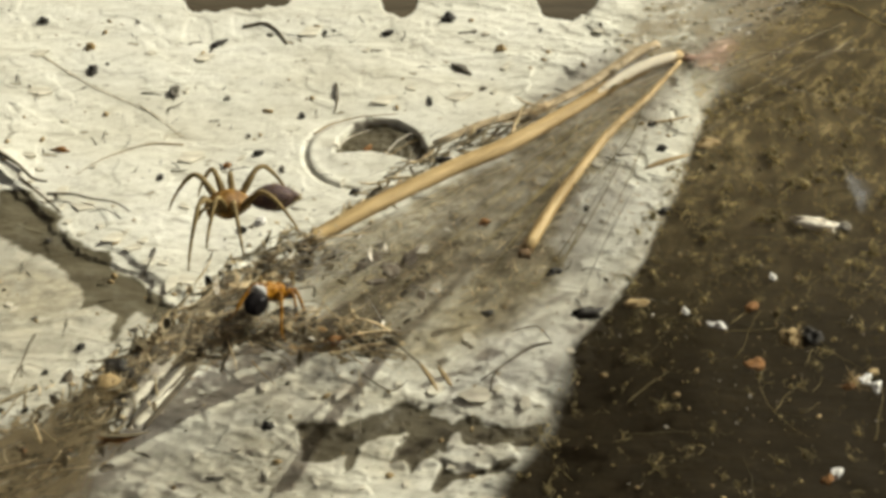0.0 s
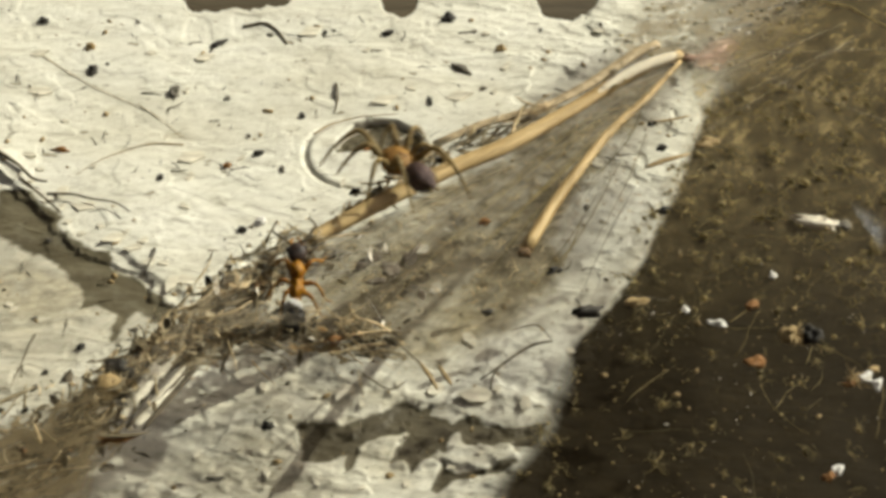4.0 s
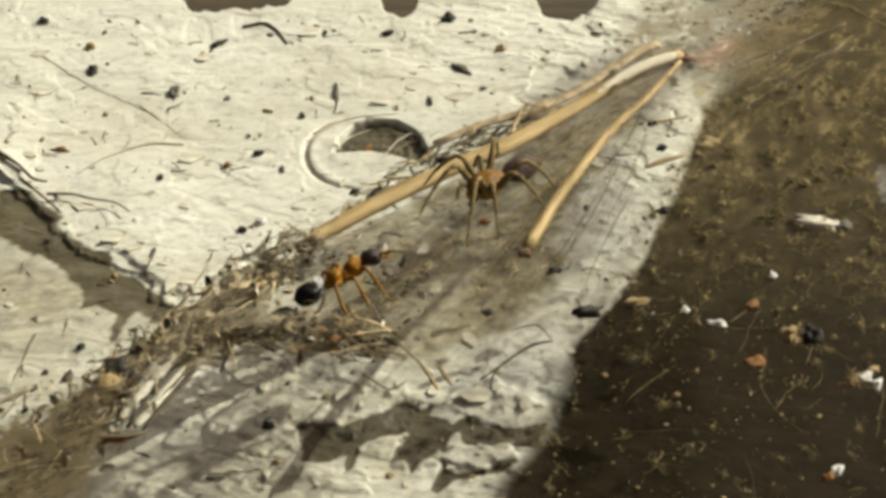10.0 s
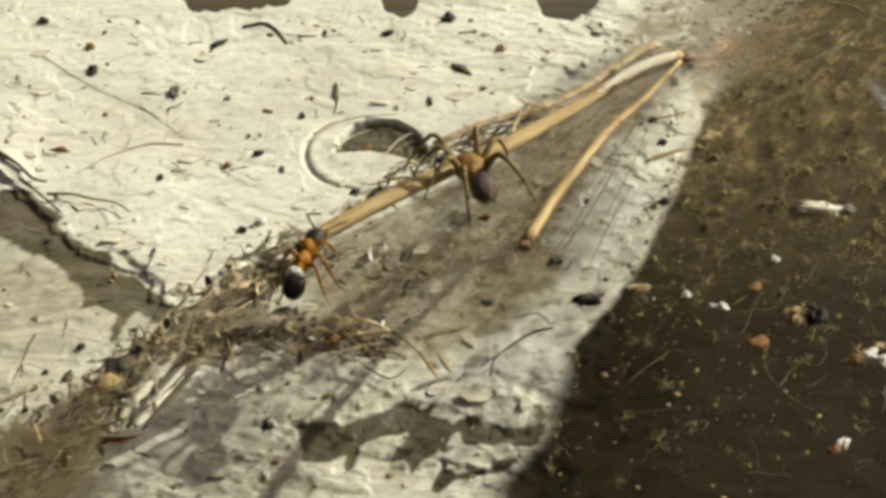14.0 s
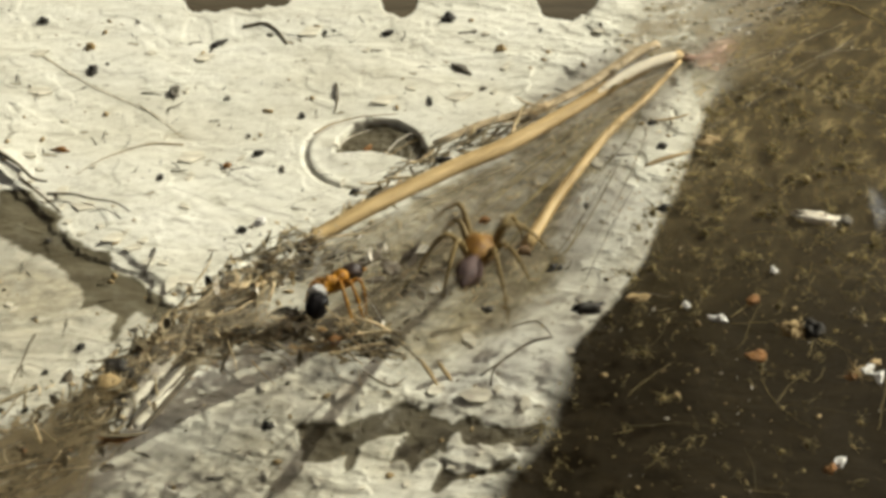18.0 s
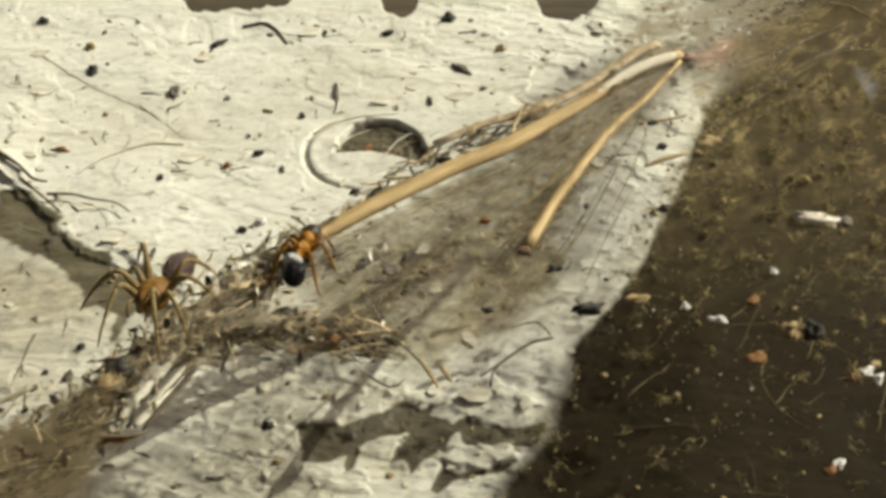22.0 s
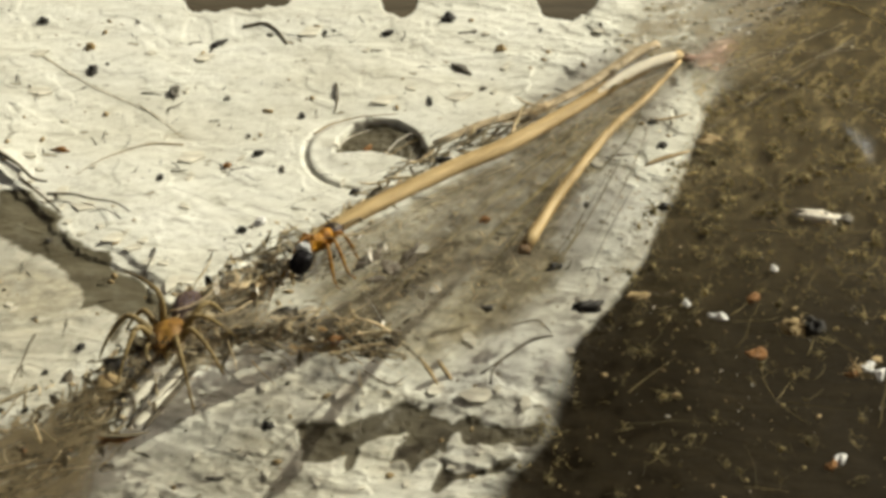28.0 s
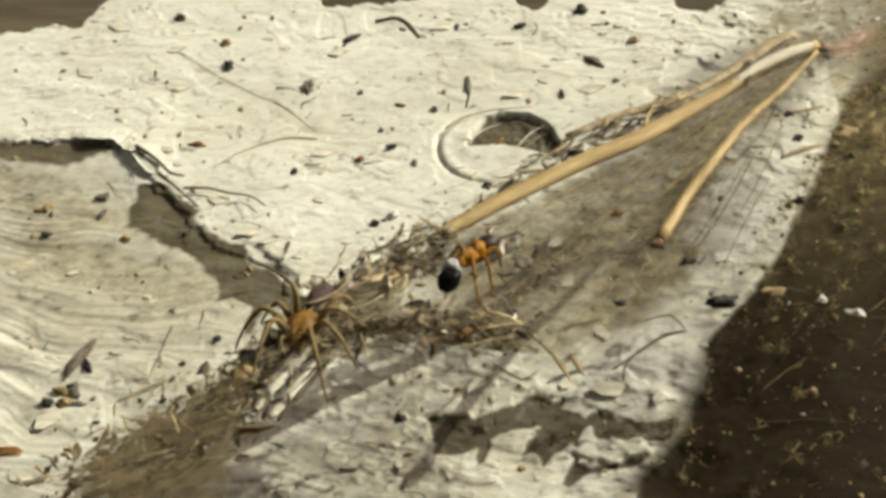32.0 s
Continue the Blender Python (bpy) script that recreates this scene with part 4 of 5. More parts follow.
for k in range(60):
    x, y = rng.uniform(6, 26), rng.uniform(-22, 12)
    if x > 8 + 0.42 * (y + 14):
        bent_fibre(strands, (x, y, rng.uniform(-0.2, 0.3)), rng.uniform(1.0, 4.5), rng.gauss(0.35, 0.7), rng.uniform(0.012, 0.03), 0.22, rng, hinged, 0.0, 8)
tagged(part("strand", strands, LINT, sheet, "loose dusty strands on the silk"), kind="stuff")
tagged(part("lint", lint_clumps(), LINT, sheet, "tan lint tufts stuck to the silk"), kind="stuff")


def tuft(centre, count, length, radius, seed, place, core=0.1):
    rng = random.Random(seed)
    s = Soup()
    for k in range(count):
        bent_fibre(s, (*centre, rng.uniform(-0.2, 0.2)), length * rng.uniform(0.5, 1), rng.uniform(0, 6.3), radius, 0.6, rng, place, rng.uniform(-0.3, 0.3), 5)
    return s.blob(place(*centre), (core * length, 1.2 * core * length, 0.6 * core * length), 3, 0.5, seed)


part("tuft", tuft((17.52, -11.55), 26, 1.3, 0.06, 3, hinged, 0.3), CRUMB_TAN, sheet, "frayed tan tuft")
part("tuft", tuft((20.06, -14.53), 20, 1.3, 0.035, 4, hinged, 0.16), CRUMB_TAN, sheet, "pale sparkling tuft")
for k, (x, y, n, size) in enumerate(((22.27, 0.75, 18, 1.5), (23.2, 3.4, 12, 1.1), (20.6, 5.2, 10, 1.0), (24.3, -1.6, 14, 1.2), (18.6, 1.6, 9, 0.9), (22.6, -5.6, 10, 1.0),
                                      (17.2, -3.2, 8, 0.8), (24.4, 6.6, 12, 1.2), (19.2, 7.6, 9, 0.9), (15.6, -0.4, 8, 0.8), (25.2, -8.2, 10, 1.0))):
    part("tuft", tuft((x, y), n + 4, size, 0.05, 6 + k, hinged), LINT, sheet, "grey-tan tuft")
for pts, w in (([(11.88, 4.78), (12.96, 4.92), (14.21, 5.37)], 0.12), ([(11.22, 0.88), (12.31, 1.45), (13.86, 2.06)], 0.2), ([(-1.17, -13.36), (-0.66, -14.27), (-0.25, -15.17)], 0.12),
               ([(-0.25, -13.54), (0.17, -14.38), (0.44, -14.89)], 0.13), ([(-3.99, -14.09), (-2.58, -15.17), (-1.77, -14.53)], 0.07), ([(-2.66, -11.67), (-1.23, -13.36), (-0.39, -14.38)], 0.06), ([(3.44, -11.29), (4.73, -10.90), (5.40, -11.86)], 0.06)):
    part("splinter", Soup().tube(curve([hinged(*p) for p in pts], 7), w * np.array([0.4, 0.8, 1, 1, 0.9, 0.7, 0.3]), 5, 0.5), CRUMB_TAN if w > 0.1 else FIBRE_DARK, sheet, "brown splinter")
part("silk_strand", Soup().tube(curve([hinged(*p) for p in ((22.45, 17.21), (23.85, 16.04), (25.01, 15.69), (25.89, 14.77), (27.65, 13.08))], 14), 0.055 + 0.03 * np.sin(np.arange(14) * 1.7), 6), LINT, sheet, "twisted pale silk strand")
rng = random.Random(91)
dust = Soup()
for k in range(320):
    a, b = rng.random(), rng.random()
    x, y = 24.0 * a + 1.0, -(0.6 + 13.0 * b * (0.35 + 0.65 * math.sin(math.pi * min(1.0, a + 0.25))))
    dust.blob((x, y, rng.uniform(0.05, 0.25)), [rng.uniform(0.02, 0.075) for _ in range(3)], 1, 0.5, k)
tagged(part("dust", dust, FIBRE, sheet, "specks of dust on the silk"), kind="stuff")
part("twig", Soup().tube(curve([hinged(*p) for p in ((1.82, -14.53), (2.95, -13.54), (4.39, -12.30), (5.48, -12.01))], 8), np.array([0.04, 0.05, 0.06, 0.07, 0.075, 0.09, 0.07, 0.05]), 5), FIBRE_DARK, sheet, "thin dark twig")
part("twig", Soup().tube(curve([hinged(*p) for p in ((2.31, -15.17), (2.44, -14.27), (2.95, -13.54))], 6), 0.06, 5), FIBRE_DARK, sheet, "thin dark twig")


for place, size, heading, rise, mat in (((-3.82, -6.38), (0.75, 0.30, 0.10), 0.5, 0.3, LEAF_SCRAP), ((-2.77, -7.12), (0.55, 0.34, 0.10), -0.4, -0.2, LEAF_SCRAP),
                                        ((-1.84, -6.21), (0.70, 0.20, 0.09), 0.8, 0.4, LEAF_SCRAP), ((-3.39, -7.94), (0.45, 0.22, 0.08), 0.2, 0.1, LEAF_SCRAP)):
    part("leaf_scrap", Soup().blob(hinged(*place, 0.1), size, 3, 0.55, size[0] * 40, heading - HINGE[2], rise), mat, sheet, "grey-brown curled scrap of leaf")


# strands added to imitate the streaks of light fanning across the sheet
fan_streaks = Soup()
rng = random.Random(131)
for k in range(30):
    u = rng.random()
    a, b = np.array((13.59, 9.70)), np.array((-4.98, -10.32)) * (1 - u) + np.array((4.98, -11.86)) * u
    t0, t1 = sorted((rng.uniform(0.1, 1.0), rng.uniform(0.1, 1.0)))
    if t1 - t0 > 0.15:
        side = rng.gauss(0, 0.4)
        p, q = a + (b - a) * t0 + (side, -side), a + (b - a) * t1 + (side, -side)
        m = (p + q) / 2 + (rng.gauss(0, 0.25), rng.gauss(0, 0.25))
        fan_streaks.tube(curve([hinged(*p, 0.1), hinged(*m, 0.15), hinged(*q, 0.1)], 12), rng.uniform(0.014, 0.04) * np.sin(np.linspace(0.25, 2.9, 12)), 4, 0.3)
tagged(part("strand", fan_streaks, LINT, sheet, "tan strands fanning from the straw's end in place of light streaks"), kind="stuff")
lint = Soup()
rng = random.Random(137)
silk_area = [(-6.0, -5.2), (3.6, 1.6), (13.5, 9.6), (11.0, 5.6), (8.6, 1.0), (6.0, -6.0), (2.6, -10.6), (-3.6, -10.2)]
while lint.n < 24 * 420:
    x, y = rng.uniform(-6, 14), rng.uniform(-11, 10)
    if polygon_distance(np.array([x]), np.array([y]), silk_area)[0] > 0:
        bent_fibre(lint, (x, y, rng.uniform(-0.1, 0.15)), rng.uniform(0.25, 1.1), rng.gauss(0.75, 0.7), rng.uniform(0.012, 0.045), 0.8, rng, hinged, 0.0, 6)
tagged(part("lint", lint, FIBRE, sheet, "pale lint caught in the silk"), kind="stuff")


def threads(count, ends, seed, place, radius=0.008, sag=0.4):
    rng = random.Random(seed)
    s = Soup()
    for k in range(count):
        (ax, ay, aw), (bx, by, bw) = rng.sample(ends, 2)
        a = np.array((ax + rng.gauss(0, aw), ay + rng.gauss(0, aw), rng.uniform(-0.6, 0.6)))
        b = np.array((bx + rng.gauss(0, bw), by + rng.gauss(0, bw), rng.uniform(-0.6, 0.6)))
        m = (a + b) / 2 + np.array((0, 0, -rng.random() * sag))
        s.tube([place(*q) for q in curve([a, m, b], 7)], radius * rng.uniform(0.7, 1.5), 3)
    return s


tagged(part("silk_threads", threads(3, [(4.96, 2.63, 3.5), (15.05, 10.77, 2), (24.30, 0.75, 5), (9.30, -7.12, 3), (4.90, -13.72, 3), (19.25, -17.63, 5), (-3.81, -11.09, 2)], 8, hinged),
            THREAD, sheet, "fine pale silk threads"), kind="stuff")
tagged(part("silk_threads", threads(60, [(-6.73, -4.61, 1.5), (-12.88, -11.48, 2), (-5.22, -11.48, 1.5), (-16.04, -15.17, 1.5), (14.37, 10.77, 1.5), (24.93, 15.23, 3), (2.44, 4.09, 2.5)], 9, local),
            THREAD, web, "fine pale silk threads"), kind="stuff")


wraps = Soup()
rng = random.Random(113)
for k in range(70):
    a = np.array((*(-6.59, -7.04), 0.2)) + (rng.gauss(0, 1.3), rng.gauss(0, 1.1), rng.uniform(-0.3, 0.2))
    h, n = rng.gauss(0.5, 0.8), rng.uniform(0.8, 2.8)
    bent_fibre(wraps, a, n, h, rng.uniform(0.012, 0.035), 0.35, rng, local, rng.uniform(-0.2, 0.1), 6)
tagged(part("silk_wrap", wraps, THREAD, web, "pale silk strands round the caught ant"), kind="stuff")


def tangle(path, count, spread, length, radius, seed, wiggle=0.5, along=0.7, zspread=0.8):
    """Fibres matted along a line in the plan."""
    rng = random.Random(seed)
    line = curve([(*p, 0) for p in path], 40)
    s = Soup()
    for k in range(count):
        i = rng.randrange(1, 39)
        d = line[i + 1] - line[i - 1]
        h = math.atan2(d[1], d[0]) + (rng.gauss(0, 0.5) if rng.random() < along else rng.uniform(0, 6.3))
        x, y = line[i][0] + rng.gauss(0, spread), line[i][1] + rng.gauss(0, spread)
        bent_fibre(s, (x, y, rng.gauss(-0.4, zspread)), length * rng.uniform(0.3, 1), h, radius * rng.uniform(0.5, 1.5), wiggle, rng, local, rng.uniform(-0.3, 0.3))
    return s


tagged(part("fibre_tangle", tangle([(-15.63, -15.17), (-13.68, -11.86), (-11.15, -8.74), (-8.99, -6.50), (-6.70, -5.12)], 190, 0.8, 1.7, 0.05, 21, 0.28), FIBRE, web, "matted grey-brown plant fibres"), kind="stuff")
tagged(part("fibre_tangle", tangle([(-14.98, -12.80), (-12.03, -11.48), (-8.94, -11.09), (-6.37, -11.09), (-4.08, -11.48)], 190, 0.55, 2.6, 0.045, 22, 0.2, 0.95), FIBRE, web, "matted brown plant fibres"), kind="stuff")
tagged(part("fibre_tangle", tangle([(-22.79, -20.95), (-19.96, -19.31), (-17.79, -17.97), (-16.27, -15.53)], 210, 1.2, 2.0, 0.055, 23, 0.28), FIBRE, web, "matted tan and brown plant fibres"), kind="stuff")
tagged(part("fibre_tangle", tangle([(-11.73, -8.74), (-8.97, -6.71), (-6.68, -5.46), (-3.70, -5.46), (-1.90, -6.30)], 60, 0.6, 1.4, 0.04, 24), FIBRE_DARK, web, "dark broken plant fibres"), kind="stuff")
tagged(part("fibre_tangle", tangle([(-5.05, -1.32), (-1.38, 1.12), (2.44, 3.99), (5.74, 6.07), (9.10, 7.60)], 60, 0.3, 1.6, 0.04, 25, 0.25, 0.98), FIBRE_DARK, web, "dark fibres along the straw"), kind="stuff")


def chips(path, count, spread, seed):
    """Flat scraps of leaf and bark lying along a line."""
    rng = random.Random(seed)
    line = curve([(*p, 0) for p in path], 40)
    s = Soup()
    for k in range(count):
        i = rng.randrange(1, 39)
        d = line[i + 1] - line[i - 1]
        h = math.atan2(d[1], d[0]) + rng.gauss(0, 0.5)
        x, y, z, n = line[i][0] + rng.gauss(0, spread), line[i][1] + rng.gauss(0, spread), rng.gauss(-0.2, 0.5), rng.uniform(0.5, 1.6)
        w = rng.uniform(0.05, 0.17)
        bow = rng.uniform(-0.3, 0.3)
        pts = [local(x + math.cos(h + bow * u) * n * u, y + math.sin(h + bow * u) * n * u, z + 0.15 * u * u) for u in np.linspace(-1, 1, 6)]
        s.tube(pts, w * np.array([0.35, 0.85, 1, 1, 0.8, 0.3]), 5, rng.uniform(0.15, 0.5))
    return s


tagged(part("scrap", chips([(-16.27, -15.53), (-13.68, -11.86), (-11.15, -8.74), (-8.99, -6.50), (-6.40, -5.03)], 130, 0.7, 31), FIBRE, web, "dusty tan and grey scraps of leaf"), kind="stuff")
tagged(part("scrap", chips([(-14.93, -13.17), (-12.01, -11.67), (-8.94, -11.09), (-4.65, -11.48), (-2.37, -11.86)], 80, 0.45, 32), FIBRE, web, "dusty brown scraps of leaf"), kind="stuff")
tagged(part("scrap", chips([(-23.24, -21.27), (-19.93, -19.48), (-17.79, -17.97), (-15.99, -15.53)], 110, 1.0, 33), FIBRE, web, "dusty tan scraps of bark"), kind="stuff")
tagged(part("scrap", chips([(-5.60, -2.87), (-1.38, 1.12), (2.44, 3.84), (7.07, 6.58)], 70, 0.3, 34), FIBRE, web, "brown scraps along the straw"), kind="stuff")


def flecks(path, count, spread, seed):
    """Small crumpled flakes of leaf, bark and paint heaped along a line."""
    rng = random.Random(seed)
    line = curve([(*p, 0) for p in path], 40)
    s = Soup()
    for k in range(count):
        i = rng.randrange(40)
        c = np.array((line[i][0] + rng.gauss(0, spread), line[i][1] + rng.gauss(0, spread), rng.gauss(-0.1, 0.55)))
        m = np.array(Euler((rng.gauss(0, 0.6), rng.gauss(0, 0.6), rng.gauss(0.7, 0.9))).to_matrix())
        n, size = rng.randint(4, 6), 0.05 + 0.30 * rng.random() ** 3
        top = np.array([(math.cos(6.283 * j / n) * size * rng.uniform(0.8, 2.0), math.sin(6.283 * j / n) * size * rng.uniform(0.5, 1.0), rng.uniform(-0.2, 0.2) * size) for j in range(n)])
        v = np.concatenate([top, top - (0, 0, 0.03)]) @ m.T + c
        s.add([local(*p) for p in v], [tuple(range(n)), tuple(range(2 * n - 1, n - 1, -1))] + [((j + 1) % n, j, j + n, (j + 1) % n + n) for j in range(n)])
    return s


BAND = [(-16.24, -15.71), (-13.66, -12.05), (-11.13, -8.94), (-8.97, -6.71), (-6.55, -5.12)]
FAR_BAND = [(-14.95, -12.98), (-12.03, -11.48), (-8.94, -11.09), (-5.79, -11.48), (-2.65, -12.05)]
HEAP = [(-23.24, -21.27), (-19.93, -19.48), (-17.79, -17.97), (-16.02, -15.35)]
RIM = [(-6.71, -4.82), (-3.70, -5.46), (-1.30, -6.71), (-2.42, -9.54), (-5.22, -11.48)]
for path, count, spread, mat, label in ((BAND, 420, 0.95, FIBRE, "dusty tan flakes of leaf"), (BAND, 150, 0.9, FIBRE_DARK, "dark brown flakes of leaf"), (BAND, 45, 0.9, HUSK, "pale flakes of paint"),
                                        (FAR_BAND, 280, 0.6, FIBRE, "dusty tan flakes of leaf"), (FAR_BAND, 180, 0.55, FIBRE_DARK, "dark brown flakes of leaf"),
                                        (HEAP, 200, 1.3, FIBRE, "dusty tan flakes of leaf"), (HEAP, 380, 1.3, FIBRE_DARK, "dark brown flakes of leaf"), (HEAP, 16, 1.3, CRUMB_ORANGE, "rusty flakes of bark"),
                                        (RIM, 60, 0.6, FIBRE_DARK, "dark flakes round the caught ant"), (RIM, 24, 0.6, HUSK, "pale flakes round the caught ant")):
    tagged(part("flake", flecks(path, count, spread, len(label) + count), mat, web, label, smooth=False), kind="stuff")
for name, place, size, heading, mat, label in (
        ("seed", (-15.82, -14.24), (0.72, 0.42, 0.35), -0.1, CRUMB_BLACK, "dark grey seed"),
        ("crumb", (-16.13, -15.53), (0.75, 0.62, 0.4), 0.7, CRUMB_TAN, "tan crumb"),
        ("crumb", (-8.02, -9.97), (0.62, 0.22, 0.25), 0.0, CRUMB_BLACK, "black scrap"),
        ("crumb", (-5.49, -11.86), (0.45, 0.25, 0.2), 0.3, CRUMB_ORANGE, "amber scrap"),
        ("crumb", (0.03, 1.49), (0.5, 0.3, 0.25), 0.1, CRUMB_BLACK, "dark scrap"),
        ("crumb", (1.89, 3.99), (0.45, 0.3, 0.25), 0.5, CRUMB_BLACK, "dark scrap"),
        ("crumb", (-4.82, -1.00), (0.32, 0.2, 0.2), 0.2, CRUMB_BLACK, "black scrap"),
        ("crumb", (-15.49, -18.14), (0.95, 0.18, 0.15), 0.25, CRUMB_ORANGE, "rusty splinter")):
    part(name, Soup().blob(local(*place, 0.5 if size[1] > 0.4 else -0.1), size, 3, 0.42, len(label) + size[0] * 10, heading), mat, web, label)
part("twig", Soup().tube(curve([local(*p) for p in ((-15.04, -17.52), (-14.20, -16.31), (-13.30, -15.17), (-12.49, -13.72))], 8), 0.10, 5), FIBRE_DARK, web, "dark thin twig")
strip = thing("bark_strip", "", "")
strip.parent = web
for key in ("label", "category"):
    if key in strip:
        del strip[key]
for k, (dx, w, mat) in enumerate(((-30, 0.26, PAINT_CHIP), (-14, 0.30, PAINT_CHIP), (2, 0.24, CRUMB_GREY), (14, 0.30, PAINT_CHIP), (30, 0.16, FIBRE_DARK))):
    d = dx * 0.027
    part("sliver", Soup().tube([p + (d, -0.6 * d, 0.1 * math.sin(k * 2.0)) for p in curve([local(*p) for p in ((-15.07, -17.28), (-14.42, -16.06), (-13.64, -14.63), (-12.86, -13.21))], 10)],
                               w * np.array([0.4, 0.8, 1, 0.9, 1.1, 1, 0.9, 1, 0.7, 0.3]), 6, 0.4), mat, strip, "grey weathered sliver of painted wood")
# stays that tie the web to board and plank
stays = Soup()
for a, b in (((-7.18, -4.61), (-17.43, 10.15)), ((-16.04, -15.17), (-26.86, -7.16)), ((-12.92, -11.09), (-21.52, 8.58)), ((2.44, 3.99), (-0.92, 20.33)),
             ((-19.22, -18.98), (-28.30, -13.46)), ((-4.65, -11.55), (-4.50, -9.59)), ((-7.18, -4.61), (-9.87, -8.79))):
    g = ground_height(*b)
    stays.tube([local(*a), local(*b, g - ZW)], 0.012, 3)
for a, b in (((14.54, 10.77), (26.59, 34.12)), ((27.30, 15.23), (35.20, 31.31)), ((17.68, 12.97), (29.68, 32.70)), ((25.01, -7.94), (34.06, 5.54))):
    stays.tube([local(*a), local(*b, ground_height(*b) - ZW)], 0.005, 3)
tagged(part("silk_stay", stays, THREAD, web, "fine silk stays"), kind="stuff")

# ================= crumbs and hairs on the board =================
CRUMBS = {"black": CRUMB_BLACK, "grey": CRUMB_GREY, "tan": CRUMB_TAN, "orange": CRUMB_ORANGE, "white": CRUMB_WHITE}
for x, y, a, b, heading, tone in (
        (-24.02, 21.73, 0.32, 0.42, 0.2, "black"), (-15.75, 24.87, 0.62, 0.30, 0.7, "black"), (-18.18, 19.49, 0.34, 0.62, 0.1, "grey"),
        (-11.99, 13.29, 0.32, 0.24, 0.2, "black"), (-12.40, 6.04, 0.24, 0.24, 0.0, "black"), (-18.06, 10.90, 0.17, 0.26, 0.0, "black"),
        (-9.38, 17.08, 0.2, 0.2, 0.0, "black"), (-28.39, 27.53, 0.3, 0.36, 0.3, "black"), (-3.86, 25.83, 0.4, 0.26, 0.5, "black"),
        (-10.34, 11.76, 0.14, 0.3, 0.1, "grey"), (-14.53, 18.95, 0.14, 0.18, 0.1, "grey"), (-0.91, 18.36, 0.15, 0.45, 0.1, "black"),
        (-3.07, 17.78, 0.12, 0.24, 0.1, "tan"), (1.28, 21.98, 0.7, 0.3, -0.7, "grey"), (0.36, 27.53, 0.5, 0.4, 0.9, "black"),
        (-24.90, 13.56, 0.55, 0.18, -0.2, "orange"), (-13.94, 12.14, 0.24, 0.24, 0.2, "orange"), (-4.96, 14.23, 0.2, 0.42, -0.5, "orange"),
        (4.10, 24.17, 0.36, 0.3, 0.2, "tan"), (-24.60, 24.29, 0.36, 0.34, 0.2, "tan"), (-11.33, 6.79, 0.3, 0.42, 0.3, "white"),
        (-23.39, -8.06, 0.2, 0.16, 0.3, "black"), (-22.73, -5.27, 0.18, 0.14, 0.3, "black"), (-21.01, -3.42, 0.26, 0.2, 0.3, "black"),
        (-9.68, -9.27, 0.3, 0.26, 0.3, "black"), (-28.18, 12.19, 0.36, 0.24, 0.3, "tan"), (-8.32, 25.96, 0.15, 0.26, 0.2, "black"),
        (-7.23, 19.43, 0.14, 0.75, 0.1, "grey"), (-12.80, 15.07, 0.12, 0.2, 0.1, "grey"), (-22.50, 17.37, 0.16, 0.2, 0.1, "tan"),
        (-30.28, 8.74, 0.38, 0.36, 0.1, "grey"), (-30.08, 7.25, 0.18, 0.46, -0.3, "grey"), (-28.13, 5.04, 0.3, 0.24, 0.2, "tan"),
        (-33.30, 5.29, 0.3, 0.24, 0.2, "black"), (-33.95, 7.65, 0.5, 0.3, 0.2, "tan"), (-24.35, 5.29, 0.14, 0.14, 0.2, "black"),
        (-21.64, 27.27, 0.13, 0.2, 0.2, "grey"), (2.23, 25.96, 0.16, 0.13, 0.2, "grey"), (-2.77, -2.45, 0.3, 0.16, 0.4, "tan"),
        (2.72, 19.73, 0.2, 0.15, 0.4, "grey"), (7.31, 23.73, 0.18, 0.15, 0.4, "tan"), (11.07, 25.96, 0.2, 0.15, 0.4, "white"),
        (-24.10, -1.10, 0.2, 0.12, 0.4, "grey"), (-28.77, -7.16, 0.26, 0.7, 0.4, "grey"), (-28.33, -5.48, 0.24, 0.6, 0.5, "black"),
        (-29.18, -8.18, 0.4, 0.3, 0.5, "tan"), (-2.31, 10.79, 0.16, 0.14, 0.2, "grey"), (-2.87, -12.51, 0.25, 0.16, 0.2, "tan"), (-12.32, -12.70, 0.5, 0.09, 0.0, "grey")):
    g = ground_height(x, y)
    ob = part("crumb", Soup().blob((0, 0, 0.08), (a, b, min(a, b) * 0.7), 3, 0.42, a * 31 + x, heading), CRUMBS[tone])
    ob.location = (x * MM, y * MM, g * MM)
    tagged(ob, {"black": "black crumb of soil on cream paint", "grey": "grey-brown crumb on cream paint", "tan": "tan crumb of wood on cream paint",
                "orange": "rusty orange scrap on cream paint", "white": "bright white grain on cream paint"}[tone], "crumb", "crumbs on the board")


def scatter(count, seed, low, high):
    rng = random.Random(seed)
    s = Soup()
    xy = np.array([(rng.uniform(-42, 22), rng.uniform(-16, 29)) for _ in range(count)])
    z, paint = board_height(xy[:, 0], xy[:, 1])
    for (x, y), g in zip(xy, z):
        if g > -3:
            r = low + (high - low) * rng.random() ** 4
            s.blob((x, y, g + r * 0.2), (r * rng.uniform(0.7, 2.2), r, r * 0.7), 1, 0.3, x, rng.uniform(0, 3.1))
    return s


tagged(part("grit", scatter(300, 61, 0.04, 0.15), FIBRE_DARK), "scattered dark grit and specks on cream paint", "grit", kind="stuff")
tagged(part("grit", scatter(320, 62, 0.05, 0.2), CRUMB_TAN), "scattered tan specks on cream paint", "grit", kind="stuff")


